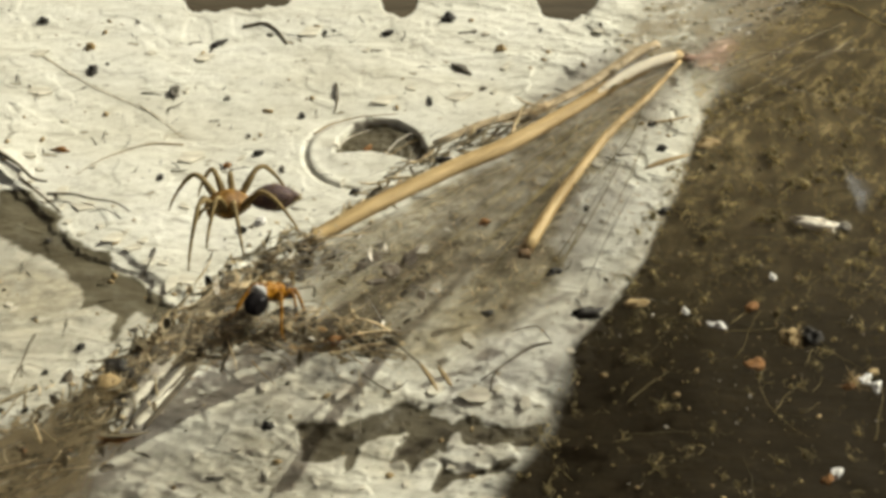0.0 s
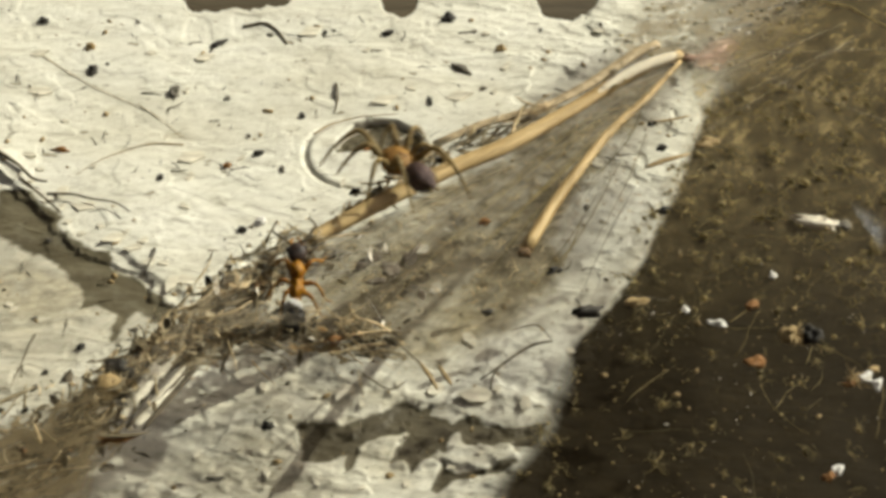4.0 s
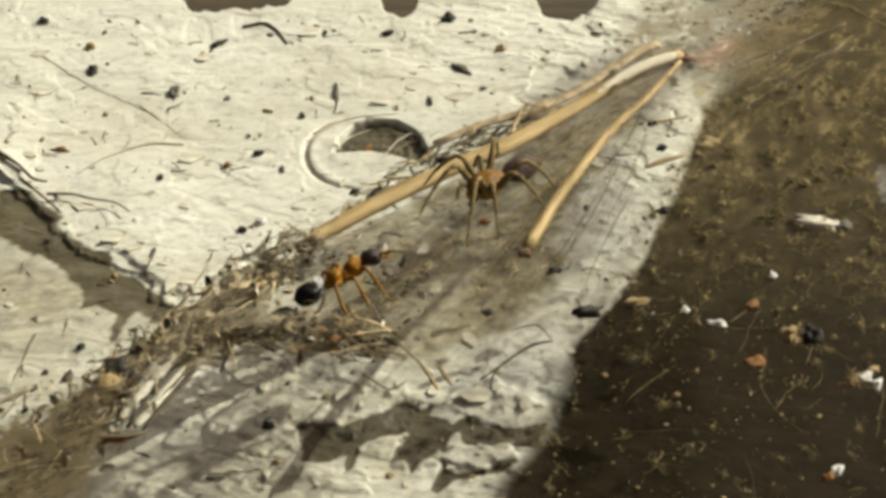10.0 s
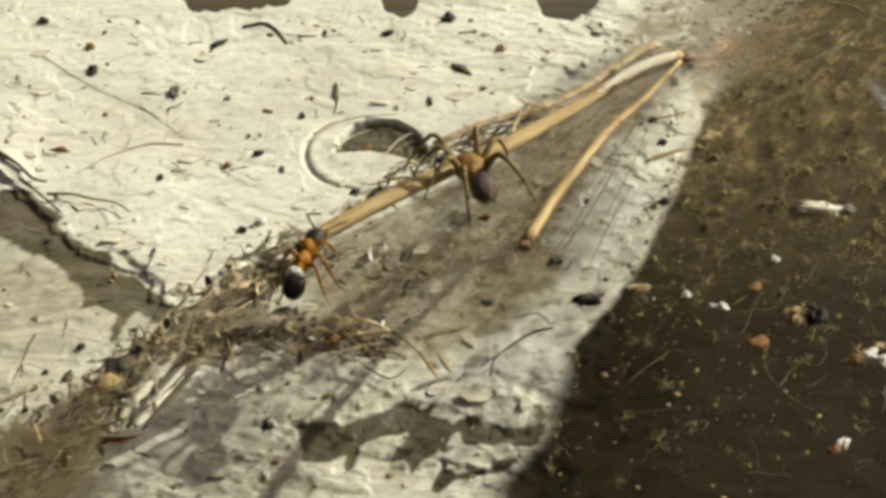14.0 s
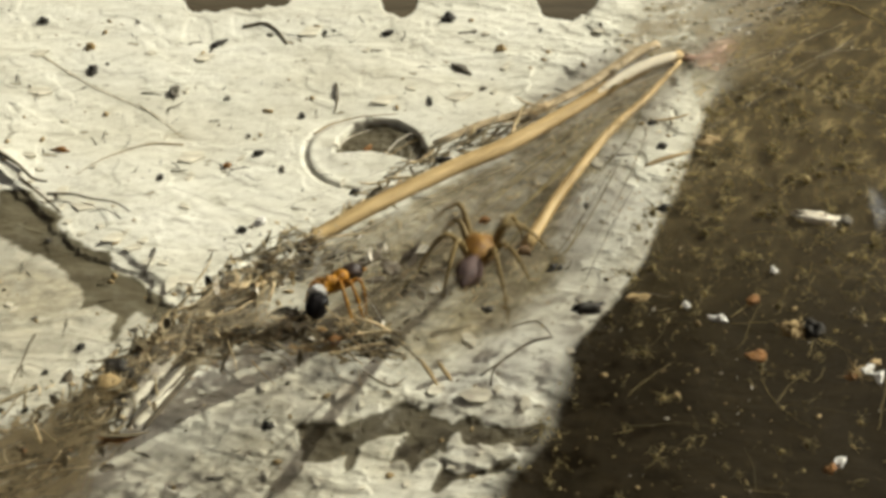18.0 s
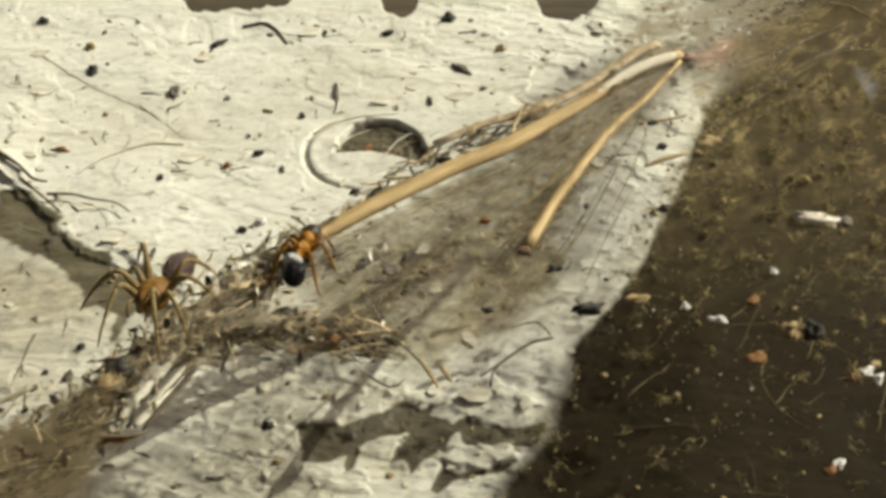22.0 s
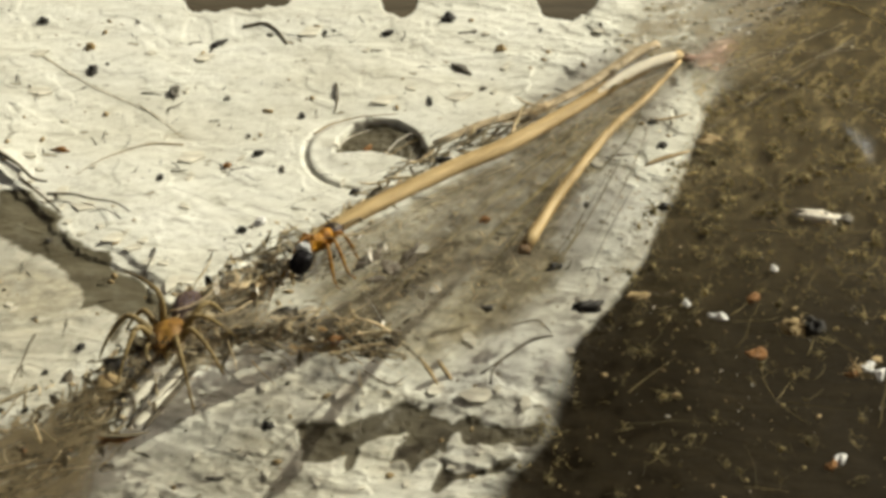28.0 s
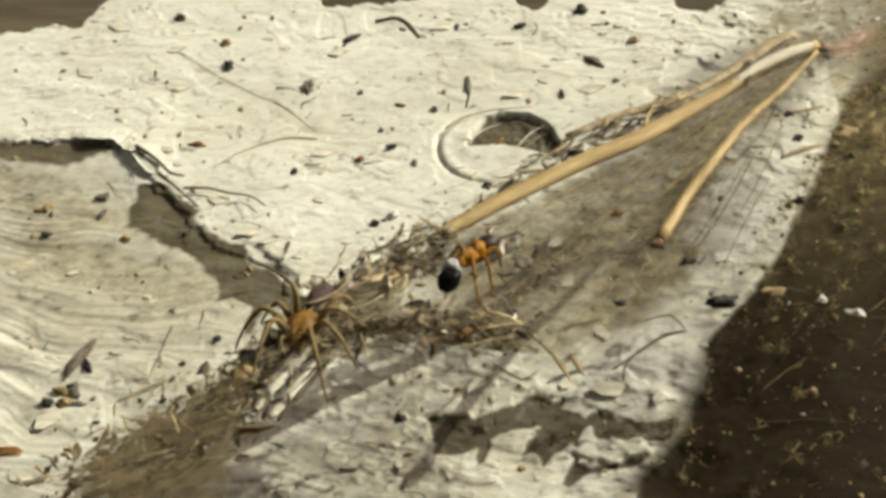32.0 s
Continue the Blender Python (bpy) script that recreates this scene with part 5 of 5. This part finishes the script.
def board_fibres(count, seed):
    rng = random.Random(seed)
    s = Soup()
    xy = np.array([(rng.uniform(-42, 16), rng.uniform(-16, 28)) for _ in range(count)])
    z, paint = board_height(xy[:, 0], xy[:, 1])
    for (x, y), g, p in zip(xy, z, paint):
        if g > -3 and p > 0.5:
            bent_fibre(s, (x, y, g + 0.05), rng.uniform(0.4, 1.9), rng.gauss(-0.2, 0.9), rng.uniform(0.02, 0.055), 0.5, rng, lambda a, b, c: (a, b, c), 0.05, 5)
    return s


def board_chips(count, seed, places=None, grow=0.0, lean=0.0):
    """Small loose plates of paint, some tilted up, each a thing of its own."""
    rng = random.Random(seed)
    xy = np.array(places or [(rng.uniform(-42, 12), rng.uniform(-16, 27)) for _ in range(count)])
    z, paint = board_height(xy[:, 0], xy[:, 1])
    for (x, y), g, p, b in zip(xy, z, paint, np.maximum(*shade_patches(xy[:, 0], xy[:, 1]))):
        n, size = rng.randint(4, 6), 0.2 + grow + 0.5 * rng.random() ** 3 * (1 - grow)
        h, tilt = rng.uniform(0, 6.3) if not lean else rng.gauss(-2.4, 0.5), rng.uniform(0.02, 0.09) + lean
        if g < -3 or p < 0.3 or b > 0.2:
            continue
        top = []
        for k in range(n):
            a = 2 * math.pi * k / n + rng.uniform(-0.3, 0.3)
            u, w = math.cos(a) * size * rng.uniform(0.7, 1.3) * 1.5, math.sin(a) * size * rng.uniform(0.6, 1.1)
            top.append((u * math.cos(h) - w * math.sin(h), u * math.sin(h) + w * math.cos(h), 0.08 + (u + size) * tilt))
        low = [(a, b, c - 0.08) for a, b, c in top]
        s = Soup().add(top + low, [tuple(range(n)), tuple(range(2 * n - 1, n - 1, -1))] + [((k + 1) % n, k, k + n, (k + 1) % n + n) for k in range(n)])
        ob = part("paint_chip", s, PAINT_CHIP, smooth=False)
        ob.location = (x * MM, y * MM, g * MM)
        tagged(ob, "small loose chip of cream paint on the board", "paint chip", "loose paint chips")


tagged(part("fine_fibres", board_fibres(190, 63), FIBRE_DARK), "fine dark fibres lying on cream paint", "fibre", kind="stuff")
board_chips(80, 64)
# brittle chips standing up along the broken edge
board_chips(0, 65, [(-26.22, 10.58), (-24.96, 8.69), (-23.37, 6.79), (-22.45, 8.17), (-20.17, 5.29), (-18.91, 4.45), (-17.82, 3.19), (-21.28, 6.44), (-16.24, 1.43), (-24.26, 9.63),
                    (-19.54, 5.79), (-16.95, 3.09), (-15.42, 1.67), (-22.34, 5.79), (-18.40, 5.04)], 0.0, 0.02)
board_chips(0, 67, [(-7.13, -7.16), (-5.56, -6.74), (-4.56, -7.77), (-2.53, -6.33), (-0.45, -6.74), (1.78, -7.16), (3.06, -6.74), (4.62, -7.77), (-11.27, -10.78), (-9.60, -12.32), (-6.81, -13.08),
                    (-4.36, -13.46), (-1.95, -13.08), (0.49, -11.94), (2.04, -11.17), (-13.39, -11.17), (-14.71, -13.08)], 0.0, 0.05)


def hair(path, radius, material, label, category="plant hair", lift=0.06):
    p = curve([(*c, 0) for c in path], 16)
    z, _ = board_height(p[:, 0], p[:, 1])
    p[:, 2] = np.maximum(z, np.median(z) - 0.4) + lift
    tagged(part("plant_hair", Soup().tube(p, np.linspace(radius, radius * 0.4, len(p)), 5), material), label, category, "hairs on the board")


hair([(-16.99, 14.29), (-19.02, 14.23), (-20.77, 13.51), (-22.43, 12.30), (-23.52, 11.11)], 0.05, PALE_STRAW, "curved tan hair lying on cream paint")
hair([(-27.80, 23.41), (-25.30, 21.24), (-22.72, 19.43), (-20.24, 17.95), (-18.78, 16.90)], 0.03, PALE_STRAW, "tan straight stem lying on cream paint")
hair([(-20.47, 18.30), (-18.55, 16.50), (-16.44, 14.40)], 0.03, PALE_STRAW, "thin tan stem lying on cream paint")
hair([(-14.18, 26.87), (-12.80, 27.13), (-11.73, 26.29), (-10.92, 24.80)], 0.16, FIBRE_DARK, "dark curved stem fragment on cream paint")
hair([(-28.69, 12.57), (-27.21, 11.49), (-26.12, 10.42), (-25.17, 10.15)], 0.16, FIBRE_DARK, "dark frayed fibre at the flake's edge", lift=0.4)
hair([(-24.98, 9.00), (-23.37, 9.00), (-22.23, 8.58), (-20.57, 8.17), (-19.49, 7.25)], 0.10, FIBRE_DARK, "dark bent fibre over the flake's edge", lift=0.4)
hair([(-26.81, 10.26), (-25.53, 9.10), (-23.81, 7.30)], 0.12, FIBRE_DARK, "dark fibre at the flake's edge", lift=0.4)
hair([(-17.61, 4.30), (-17.73, 3.33), (-18.02, 2.38)], 0.14, CRUMB_GREY, "grey curled scrap on cream paint")
hair([(-7.27, 20.33), (-7.09, 18.84), (-7.25, 17.37)], 0.12, FIBRE_DARK, "dark short stem on cream paint")
hair([(-23.80, -2.45), (-24.21, -4.20), (-24.55, -6.74)], 0.05, FIBRE_DARK, "thin dark hair on cream paint")


hair([(-8.47, 14.79), (-7.26, 15.93), (-5.41, 16.67), (-3.16, 16.79)], 0.07, CRUMB_TAN, "pale hair over the open blister", lift=0.3)
hair([(-7.16, 13.84), (-6.11, 15.19), (-4.83, 15.93)], 0.06, HUSK, "pale hair over the open blister", lift=0.3)
hair([(-3.83, 13.51), (-2.93, 14.79), (-2.01, 15.53)], 0.07, HUSK, "pale hair over the open blister", lift=0.3)
hair([(-3.82, 13.12), (-2.37, 14.51), (-1.19, 15.07)], 0.05, CRUMB_TAN, "pale hair over the open blister", lift=0.3)


# a dry husk and crumbs lying on the bare side of the board
husk_line = curve([(-28.17, -3.48, 0), (-28.75, -4.5, 0), (-29.1, -5.6, 0), (-29.35, -6.5, 0)], 12)
husk_line[:, 2] = board_height(husk_line[:, 0], husk_line[:, 1])[0] + 0.22
tagged(part("husk", Soup().tube(husk_line, np.array([0.06, 0.16, 0.26, 0.34, 0.38, 0.40, 0.38, 0.36, 0.30, 0.22, 0.14, 0.06]), 8, 0.5), LEAF_SCRAP),
       "grey curled dry husk lying on the board", "husk")
for x, y, size, mat, label in ((-29.55, -7.2, (0.5, 0.32, 0.25), CRUMB_TAN, "tan crumb of wood on the board"), (-30.15, -8.2, (0.36, 0.3, 0.25), CRUMB_BLACK, "black crumb of soil on the board"),
                               (-29.0, -7.0, (0.3, 0.22, 0.2), CRUMB_BLACK, "black crumb of soil on the board"), (-31.4, -11.9, (0.7, 0.3, 0.2), CRUMB_ORANGE, "rusty splinter of wood on the board"),
                               (-28.7, -8.2, (0.75, 0.12, 0.12), CRUMB_GREY, "grey thin splinter on the board")):
    ob = part("crumb", Soup().blob((0, 0, 0.08), size, 3, 0.4, x), mat)
    ob.location = (x * MM, y * MM, ground_height(x, y) * MM)
    tagged(ob, label, "crumb", "crumbs on the board")


# ================= spider =================
def egg(front, back):
    """Shapes a unit ball: narrower towards its ends by front and back."""
    def f(v):
        v = v.copy()
        k = 1 - np.where(v[:, 0] > 0, front, back) * np.abs(v[:, 0]) ** 2
        v[:, 1] *= k
        v[:, 2] *= k
        return v
    return f


def leg_pieces(length, thick):
    """A spider's leg from the hip outwards along x: thigh, shin and foot, as (name, points, radii)."""
    a, b, c, d, e = [np.array(p) * length for p in ((0, 0, 0), (0.92, 0, 1.14), (1.34, 0, 1.16), (2.28, 0.14, 0.14), (2.95, 0.26, -1.06))]
    return (("thigh", curve([a, a * 0.45 + b * 0.55 + (0.02, 0, 0.06), b, c], 10), np.array([0.19, 0.26, 0.28, 0.26, 0.23, 0.20, 0.19, 0.19, 0.18, 0.16]) * thick),
            ("shin", curve([c, c * 0.5 + d * 0.5 + (0, 0, 0.08), d], 7), np.array([0.16, 0.18, 0.17, 0.16, 0.14, 0.13, 0.12]) * thick),
            ("foot", curve([d, d * 0.5 + e * 0.5 + (0.05, 0, 0), e], 7), np.array([0.12, 0.11, 0.10, 0.09, 0.08, 0.06, 0.03]) * thick))


spider = thing("spider", "small amber spider with mauve-brown belly and straw-coloured legs", "spider", (0, 0, 12.9))
shell = part("head_shell", Soup().blob((1.05, 0, 0.02), (1.28, 0.86, 0.80), 4, 0.10, 2, shape=egg(0.36, 0.28)), SP_HEAD, spider, "glossy amber-brown shell")
belly = part("belly", Soup().blob((-1.35, 0, 0.14), (1.30, 0.72, 0.72), 4, 0.05, 9, shape=egg(0.25, 0.4)), SP_BELLY, spider, "mauve-brown hairy belly")
part("waist", Soup().blob((-0.02, 0, 0.0), (0.28, 0.2, 0.18), 2), SP_HEAD, spider)
hairs = Soup()
rng = random.Random(77)
for k in range(260):
    u, w = rng.uniform(0, 6.283), rng.uniform(-0.9, 0.95)
    n = np.array((w, math.sqrt(1 - w * w) * math.cos(u), math.sqrt(1 - w * w) * math.sin(u)))
    p = egg(0.25, 0.4)(n[None])[0] * (1.30, 0.72, 0.72) + (-1.35, 0, 0.14)
    hairs.tube([p, p + n * 0.12 + np.array((-0.12, 0, 0.03))], [0.018, 0.006], 3)
tagged(part("belly_hair", hairs, SP_LEG, belly, "fine pale hairs"), kind="stuff")
for s in (-1, 1):
    part("spinneret", Soup().tube([(-2.55, 0.12 * s, 0.05), (-2.85, 0.2 * s, 0.05)], [0.1, 0.05], 6), SP_LEG, belly)
    part("jaw", Soup().blob((2.02, 0.22 * s, -0.22), (0.26, 0.2, 0.42), 2), SP_HEAD, shell, "dark amber jaw")
    part("feeler", Soup().tube(curve([(1.8, 0.4 * s, -0.15), (2.3, 0.6 * s, 0.2), (2.6, 0.55 * s, -0.1), (2.7, 0.5 * s, -0.45)], 9), np.linspace(0.11, 0.07, 9), 6), SP_LEG, spider, "short straw-coloured feeler")
    for ex, ey, ez, er in ((2.02, 0.13, 0.30, 0.10), (1.95, 0.34, 0.30, 0.08), (1.80, 0.20, 0.45, 0.09), (1.72, 0.40, 0.40, 0.08)):
        part("eye", Soup().blob((ex, ey * s, ez), (er, er, er), 2), SP_EYE, shell)
LEG_AZIMUTH = (32, 62, 108, 146)
spider_legs = []
for i, az in enumerate(LEG_AZIMUTH):
    for s in (-1, 1):
        hip = Vector((1.55 - 0.36 * i, 0.55 * s, -0.05))
        root = None
        for name, pts, rad in leg_pieces((1.18, 1.0, 0.86, 1.16)[i] * (1.0 + 0.07 * math.sin(3.1 * i + 1.7 * s)), 0.74):
            if root is None:
                root = part("leg", Soup().tube(pts, rad, 7), SP_LEG, spider, "straw-coloured jointed leg", origin=(0, 0, 0))
            else:
                part(name, Soup().tube(pts, rad, 6), SP_LEG, root)
        spider_legs.append((root, hip, math.radians(az + 9 * math.sin(2.3 * i + 1.1 * s)) * s, i, s))

# ================= ant =================
ant = thing("ant", "small amber ant with black head and black gaster, caught in silk", "ant", (0, 0, 12.0))
ant.scale = (1.12, 1.12, 1.12)
gaster = part("gaster", Soup().blob((-0.75, 0, 0.05), (0.70, 0.52, 0.54), 4, 0.09, 4, shape=egg(0.3, 0.35)), ANT_BLACK, ant, "glossy black gaster", origin=(0, 0, 0))
# pale blob for silk and for the white highlight on the gaster
part("band", Soup().blob((-0.20, 0.10, 0.26), (0.34, 0.42, 0.42), 3, 0.25, 12, shape=egg(0.1, 0.1)), ANT_BAND, gaster, "white silk and painted highlight on the gaster's front")
part("waist_node", Soup().blob((-0.92, 0, 0.22), (0.16, 0.15, 0.30), 2), ANT_AMBER, ant)
mid = Soup().blob((0.62, 0, 0.26), (0.52, 0.38, 0.44), 3, 0.15, 6, rise=-0.3, shape=egg(0.4, 0.2))
mid.blob((0.10, 0.02, 0.10), (0.50, 0.32, 0.34), 3, 0.2, 7, shape=egg(0.2, 0.3))
mid.blob((-0.45, -0.02, 0.24), (0.50, 0.34, 0.46), 3, 0.2, 8, rise=0.4, shape=egg(0.3, 0.4))
mid.blob((-0.80, 0, 0.10), (0.28, 0.18, 0.2), 2)
part("mid_body", mid, ANT_AMBER, ant, "amber thorax mottled with darker brown")
ant_head = part("head", Soup().blob((0.50, 0, 0), (0.55, 0.48, 0.40), 3, 0.10, 5, shape=egg(0.25, 0.15)), ANT_HEAD, ant, "dark brown-black head", origin=(0, 0, 0))
for s in (-1, 1):
    part("mandible", Soup().tube(curve([(1.0, 0.22 * s, -0.08), (1.25, 0.22 * s, -0.12), (1.42, 0.05 * s, -0.14)], 6), np.linspace(0.1, 0.04, 6), 5), ANT_AMBER, ant_head, "amber jaw")
    part("antenna", Soup().tube(curve([(0.9, 0.25 * s, 0.15), (1.35, 0.85 * s, 0.45), (1.6, 1.0 * s, 0.42), (2.3, 0.75 * s, 0.1)], 12), np.linspace(0.045, 0.06, 12), 5), FIBRE_DARK, ant_head, "thin dark elbowed antenna")
    part("eye", Soup().blob((0.62, 0.42 * s, 0.12), (0.12, 0.07, 0.1), 2), SP_EYE, ant_head)
ant_legs = []
for i, (x, az) in enumerate(((0.6, 50), (0.1, 95), (-0.3, 140))):
    for s in (-1, 1):
        pts = curve([(0, 0, 0), (0.55, 0, 0.5), (0.95, 0.05, -0.2), (1.2, 0.2, -1.15), (1.55, 0.3, -1.4)], 12)
        leg = part("leg", Soup().tube(pts, np.array([0.10, 0.13, 0.12, 0.09, 0.065, 0.075, 0.075, 0.065, 0.05, 0.045, 0.04, 0.03]), 6), ANT_AMBER, ant, "thin amber leg", origin=(0, 0, 0))
        ant_legs.append((leg, Vector((x, 0.22 * s, -0.1)), math.radians(az) * s, i, s))


# ================= a glint on the silk, built as a moving scrap ===
# seconds, x, y in mm
GLINT_ROWS = (
    (0, 21.84, -3.23), (1, 19.78, -9.27), (1.5, 19.86, -10.44), (2, 21.93, -1.01), (2.5, 22.98, 0.60), (3, 20.91, -7.66), (3.5, 22.12, -5.80), (5.5, 21.53, -6.64),
    (6, 22.77, -0.55), (7, 23.05, 0.14), (7.5, 24.37, 5.68), (8, 23.80, 5.18), (8.5, 21.20, -4.32), (9, 22.51, -3.67), (10, 23.41, -2.79), (11, 22.28, -4.10),
    (11.5, 20.88, -7.87), (12, 17.55, -16.16), (12.5, 16.09, -17.89), (13, 20.80, -6.64), (13.5, 23.64, 5.18), (14.5, 24.71, 3.21), (16.5, 23.52, -1.46),
    (17, 22.22, -2.79), (18.5, 22.86, -4.96), (19.5, 20.52, -8.27), (20, 18.86, -13.10), (20.5, 19.31, -13.65), (21, 21.30, -9.47), (22, 23.89, 5.68), (23, 22.94, 0.37),
    (24, 21.67, -6.64), (25, 22.55, -5.80), (27.5, 23.40, 2.97), (28, 22.67, 0.60), (29, 23.84, -0.55), (29.5, 23.84, 7.21), (30, 24.10, 4.19), (32, 24.39, 3.21),
)


def glint_mesh():
    """A short frayed ribbon, bowed along its length, that stands in for a glint of light."""
    n, m = 14, 7
    rng = random.Random(171)
    v, f = [], []
    for a in range(n):
        u = a / (n - 1)
        w = 0.62 * math.sin(math.pi * (0.12 + 0.76 * u)) * rng.uniform(0.8, 1.15)
        for b in range(m):
            k = b / (m - 1) * 2 - 1
            v.append((k * w + 0.12 * math.sin(u * 5), (u - 0.5) * 3.6, 0.25 * k * k + 0.3 * math.sin(u * 3.1)))
    for a in range(n - 1):
        f += [(a * m + b, a * m + b + 1, (a + 1) * m + b + 1, (a + 1) * m + b) for b in range(m - 1)]
    return Soup().add(v, f)


wisp = part("silk_glint", glint_mesh(), GLINT)
tagged(wisp, "pale blue-white glint on the silk, built as a moving scrap", "silk wisp")
at = wisp.data.attributes.new("cover", "FLOAT", "POINT")
at.data.foreach_set("value", np.array([math.sin(math.pi * (0.04 + 0.92 * (i // 7) / 13)) * math.sin(math.pi * (0.08 + 0.84 * (i % 7) / 6)) for i in range(98)], np.float32))


# ================= what moves =================
# spider and ant cling to silk that slopes up and away
SPIDER_LEAN, ANT_LEAN = 12, 22


def leaning(x, y, z, heading, slope, steer):
    """A pose on silk that slopes away by so many degrees, with the heading turned into that slope."""
    turn = radians(heading)
    more = math.atan2(steer * math.sin(turn), math.cos(turn)) - turn
    more -= 2 * math.pi * round(more / (2 * math.pi))
    return pose(x * MM, y * MM, z * MM, -slope) @ Matrix.Rotation(turn + more, 4, "Z")


def motions():
    walk(sheet, [(t, Matrix.Rotation(HINGE[2], 4, "Z") @ Matrix.Rotation(-radians(a), 4, "X")) for t, a in WEB_ROWS])
    walk(wisp, [(t, pose(x * MM, y * MM, 13.5 * MM, 0, 0, 14 * math.sin(2.3 * t))) for t, x, y in GLINT_ROWS])
    rows, phase, last = [], [], None
    for t, x, y, h in SPIDER_ROWS:
        rows.append((t, leaning(x, y, 12.9 - 0.9 * float(step(27, 27.5, t)), h, SPIDER_LEAN, 1.25)))
        phase.append((phase[-1] if phase else 0.0) + (math.hypot(x - last[0], y - last[1]) * 1.1 + abs(h - last[2]) * 0.02 if last else 0.0))
        last = (x, y, h)
    walk(spider, rows)
    for leg, hip, az, i, s in spider_legs:
        walk(leg, [(r[0], Matrix.Translation(hip * MM) @ Matrix.Rotation(az + radians(13) * math.sin(p + 1.7 * i + 1.5 * s), 4, "Z")
                    @ Matrix.Rotation(radians(7) * math.cos(p * 1.3 + 2.1 * i + s) - radians(38) * (i == 3 and s < 0 and r[0] > 27.2), 4, "Y")) for r, p in zip(SPIDER_ROWS, phase)])
    walk(ant, [(t, leaning(x, y - 0.1, 12.3, h, ANT_LEAN, 1.4) @ Matrix.Rotation(-radians(rise), 4, "Y")) for t, x, y, h, rise in ANT_ROWS])
    for leg, hip, az, i, s in ant_legs:
        walk(leg, [(r[0], Matrix.Translation(hip * MM) @ Matrix.Rotation(az + radians(16) * math.sin(2.3 * k + 1.9 * i + s), 4, "Z")
                    @ Matrix.Rotation(radians(14) * math.cos(1.7 * k + i + 2 * s), 4, "Y")) for k, r in enumerate(ANT_ROWS)])
    walk(gaster, [(r[0], Matrix.Translation(Vector((-1.12, 0, 0.0)) * MM) @ pose(0, 0, 0, 0, max(-30, min(12, -24 + 1.2 * r[4])) + 6 * math.sin(k * 2.1), 14 * math.sin(k * 1.3))) for k, r in enumerate(ANT_ROWS)])
    walk(ant_head, [(r[0], Matrix.Translation(Vector((1.0, 0, 0.34)) * MM) @ pose(0, 0, 0, 0, 8 * math.cos(k * 1.7), 12 * math.sin(k * 1.9))) for k, r in enumerate(ANT_ROWS)])


motions()
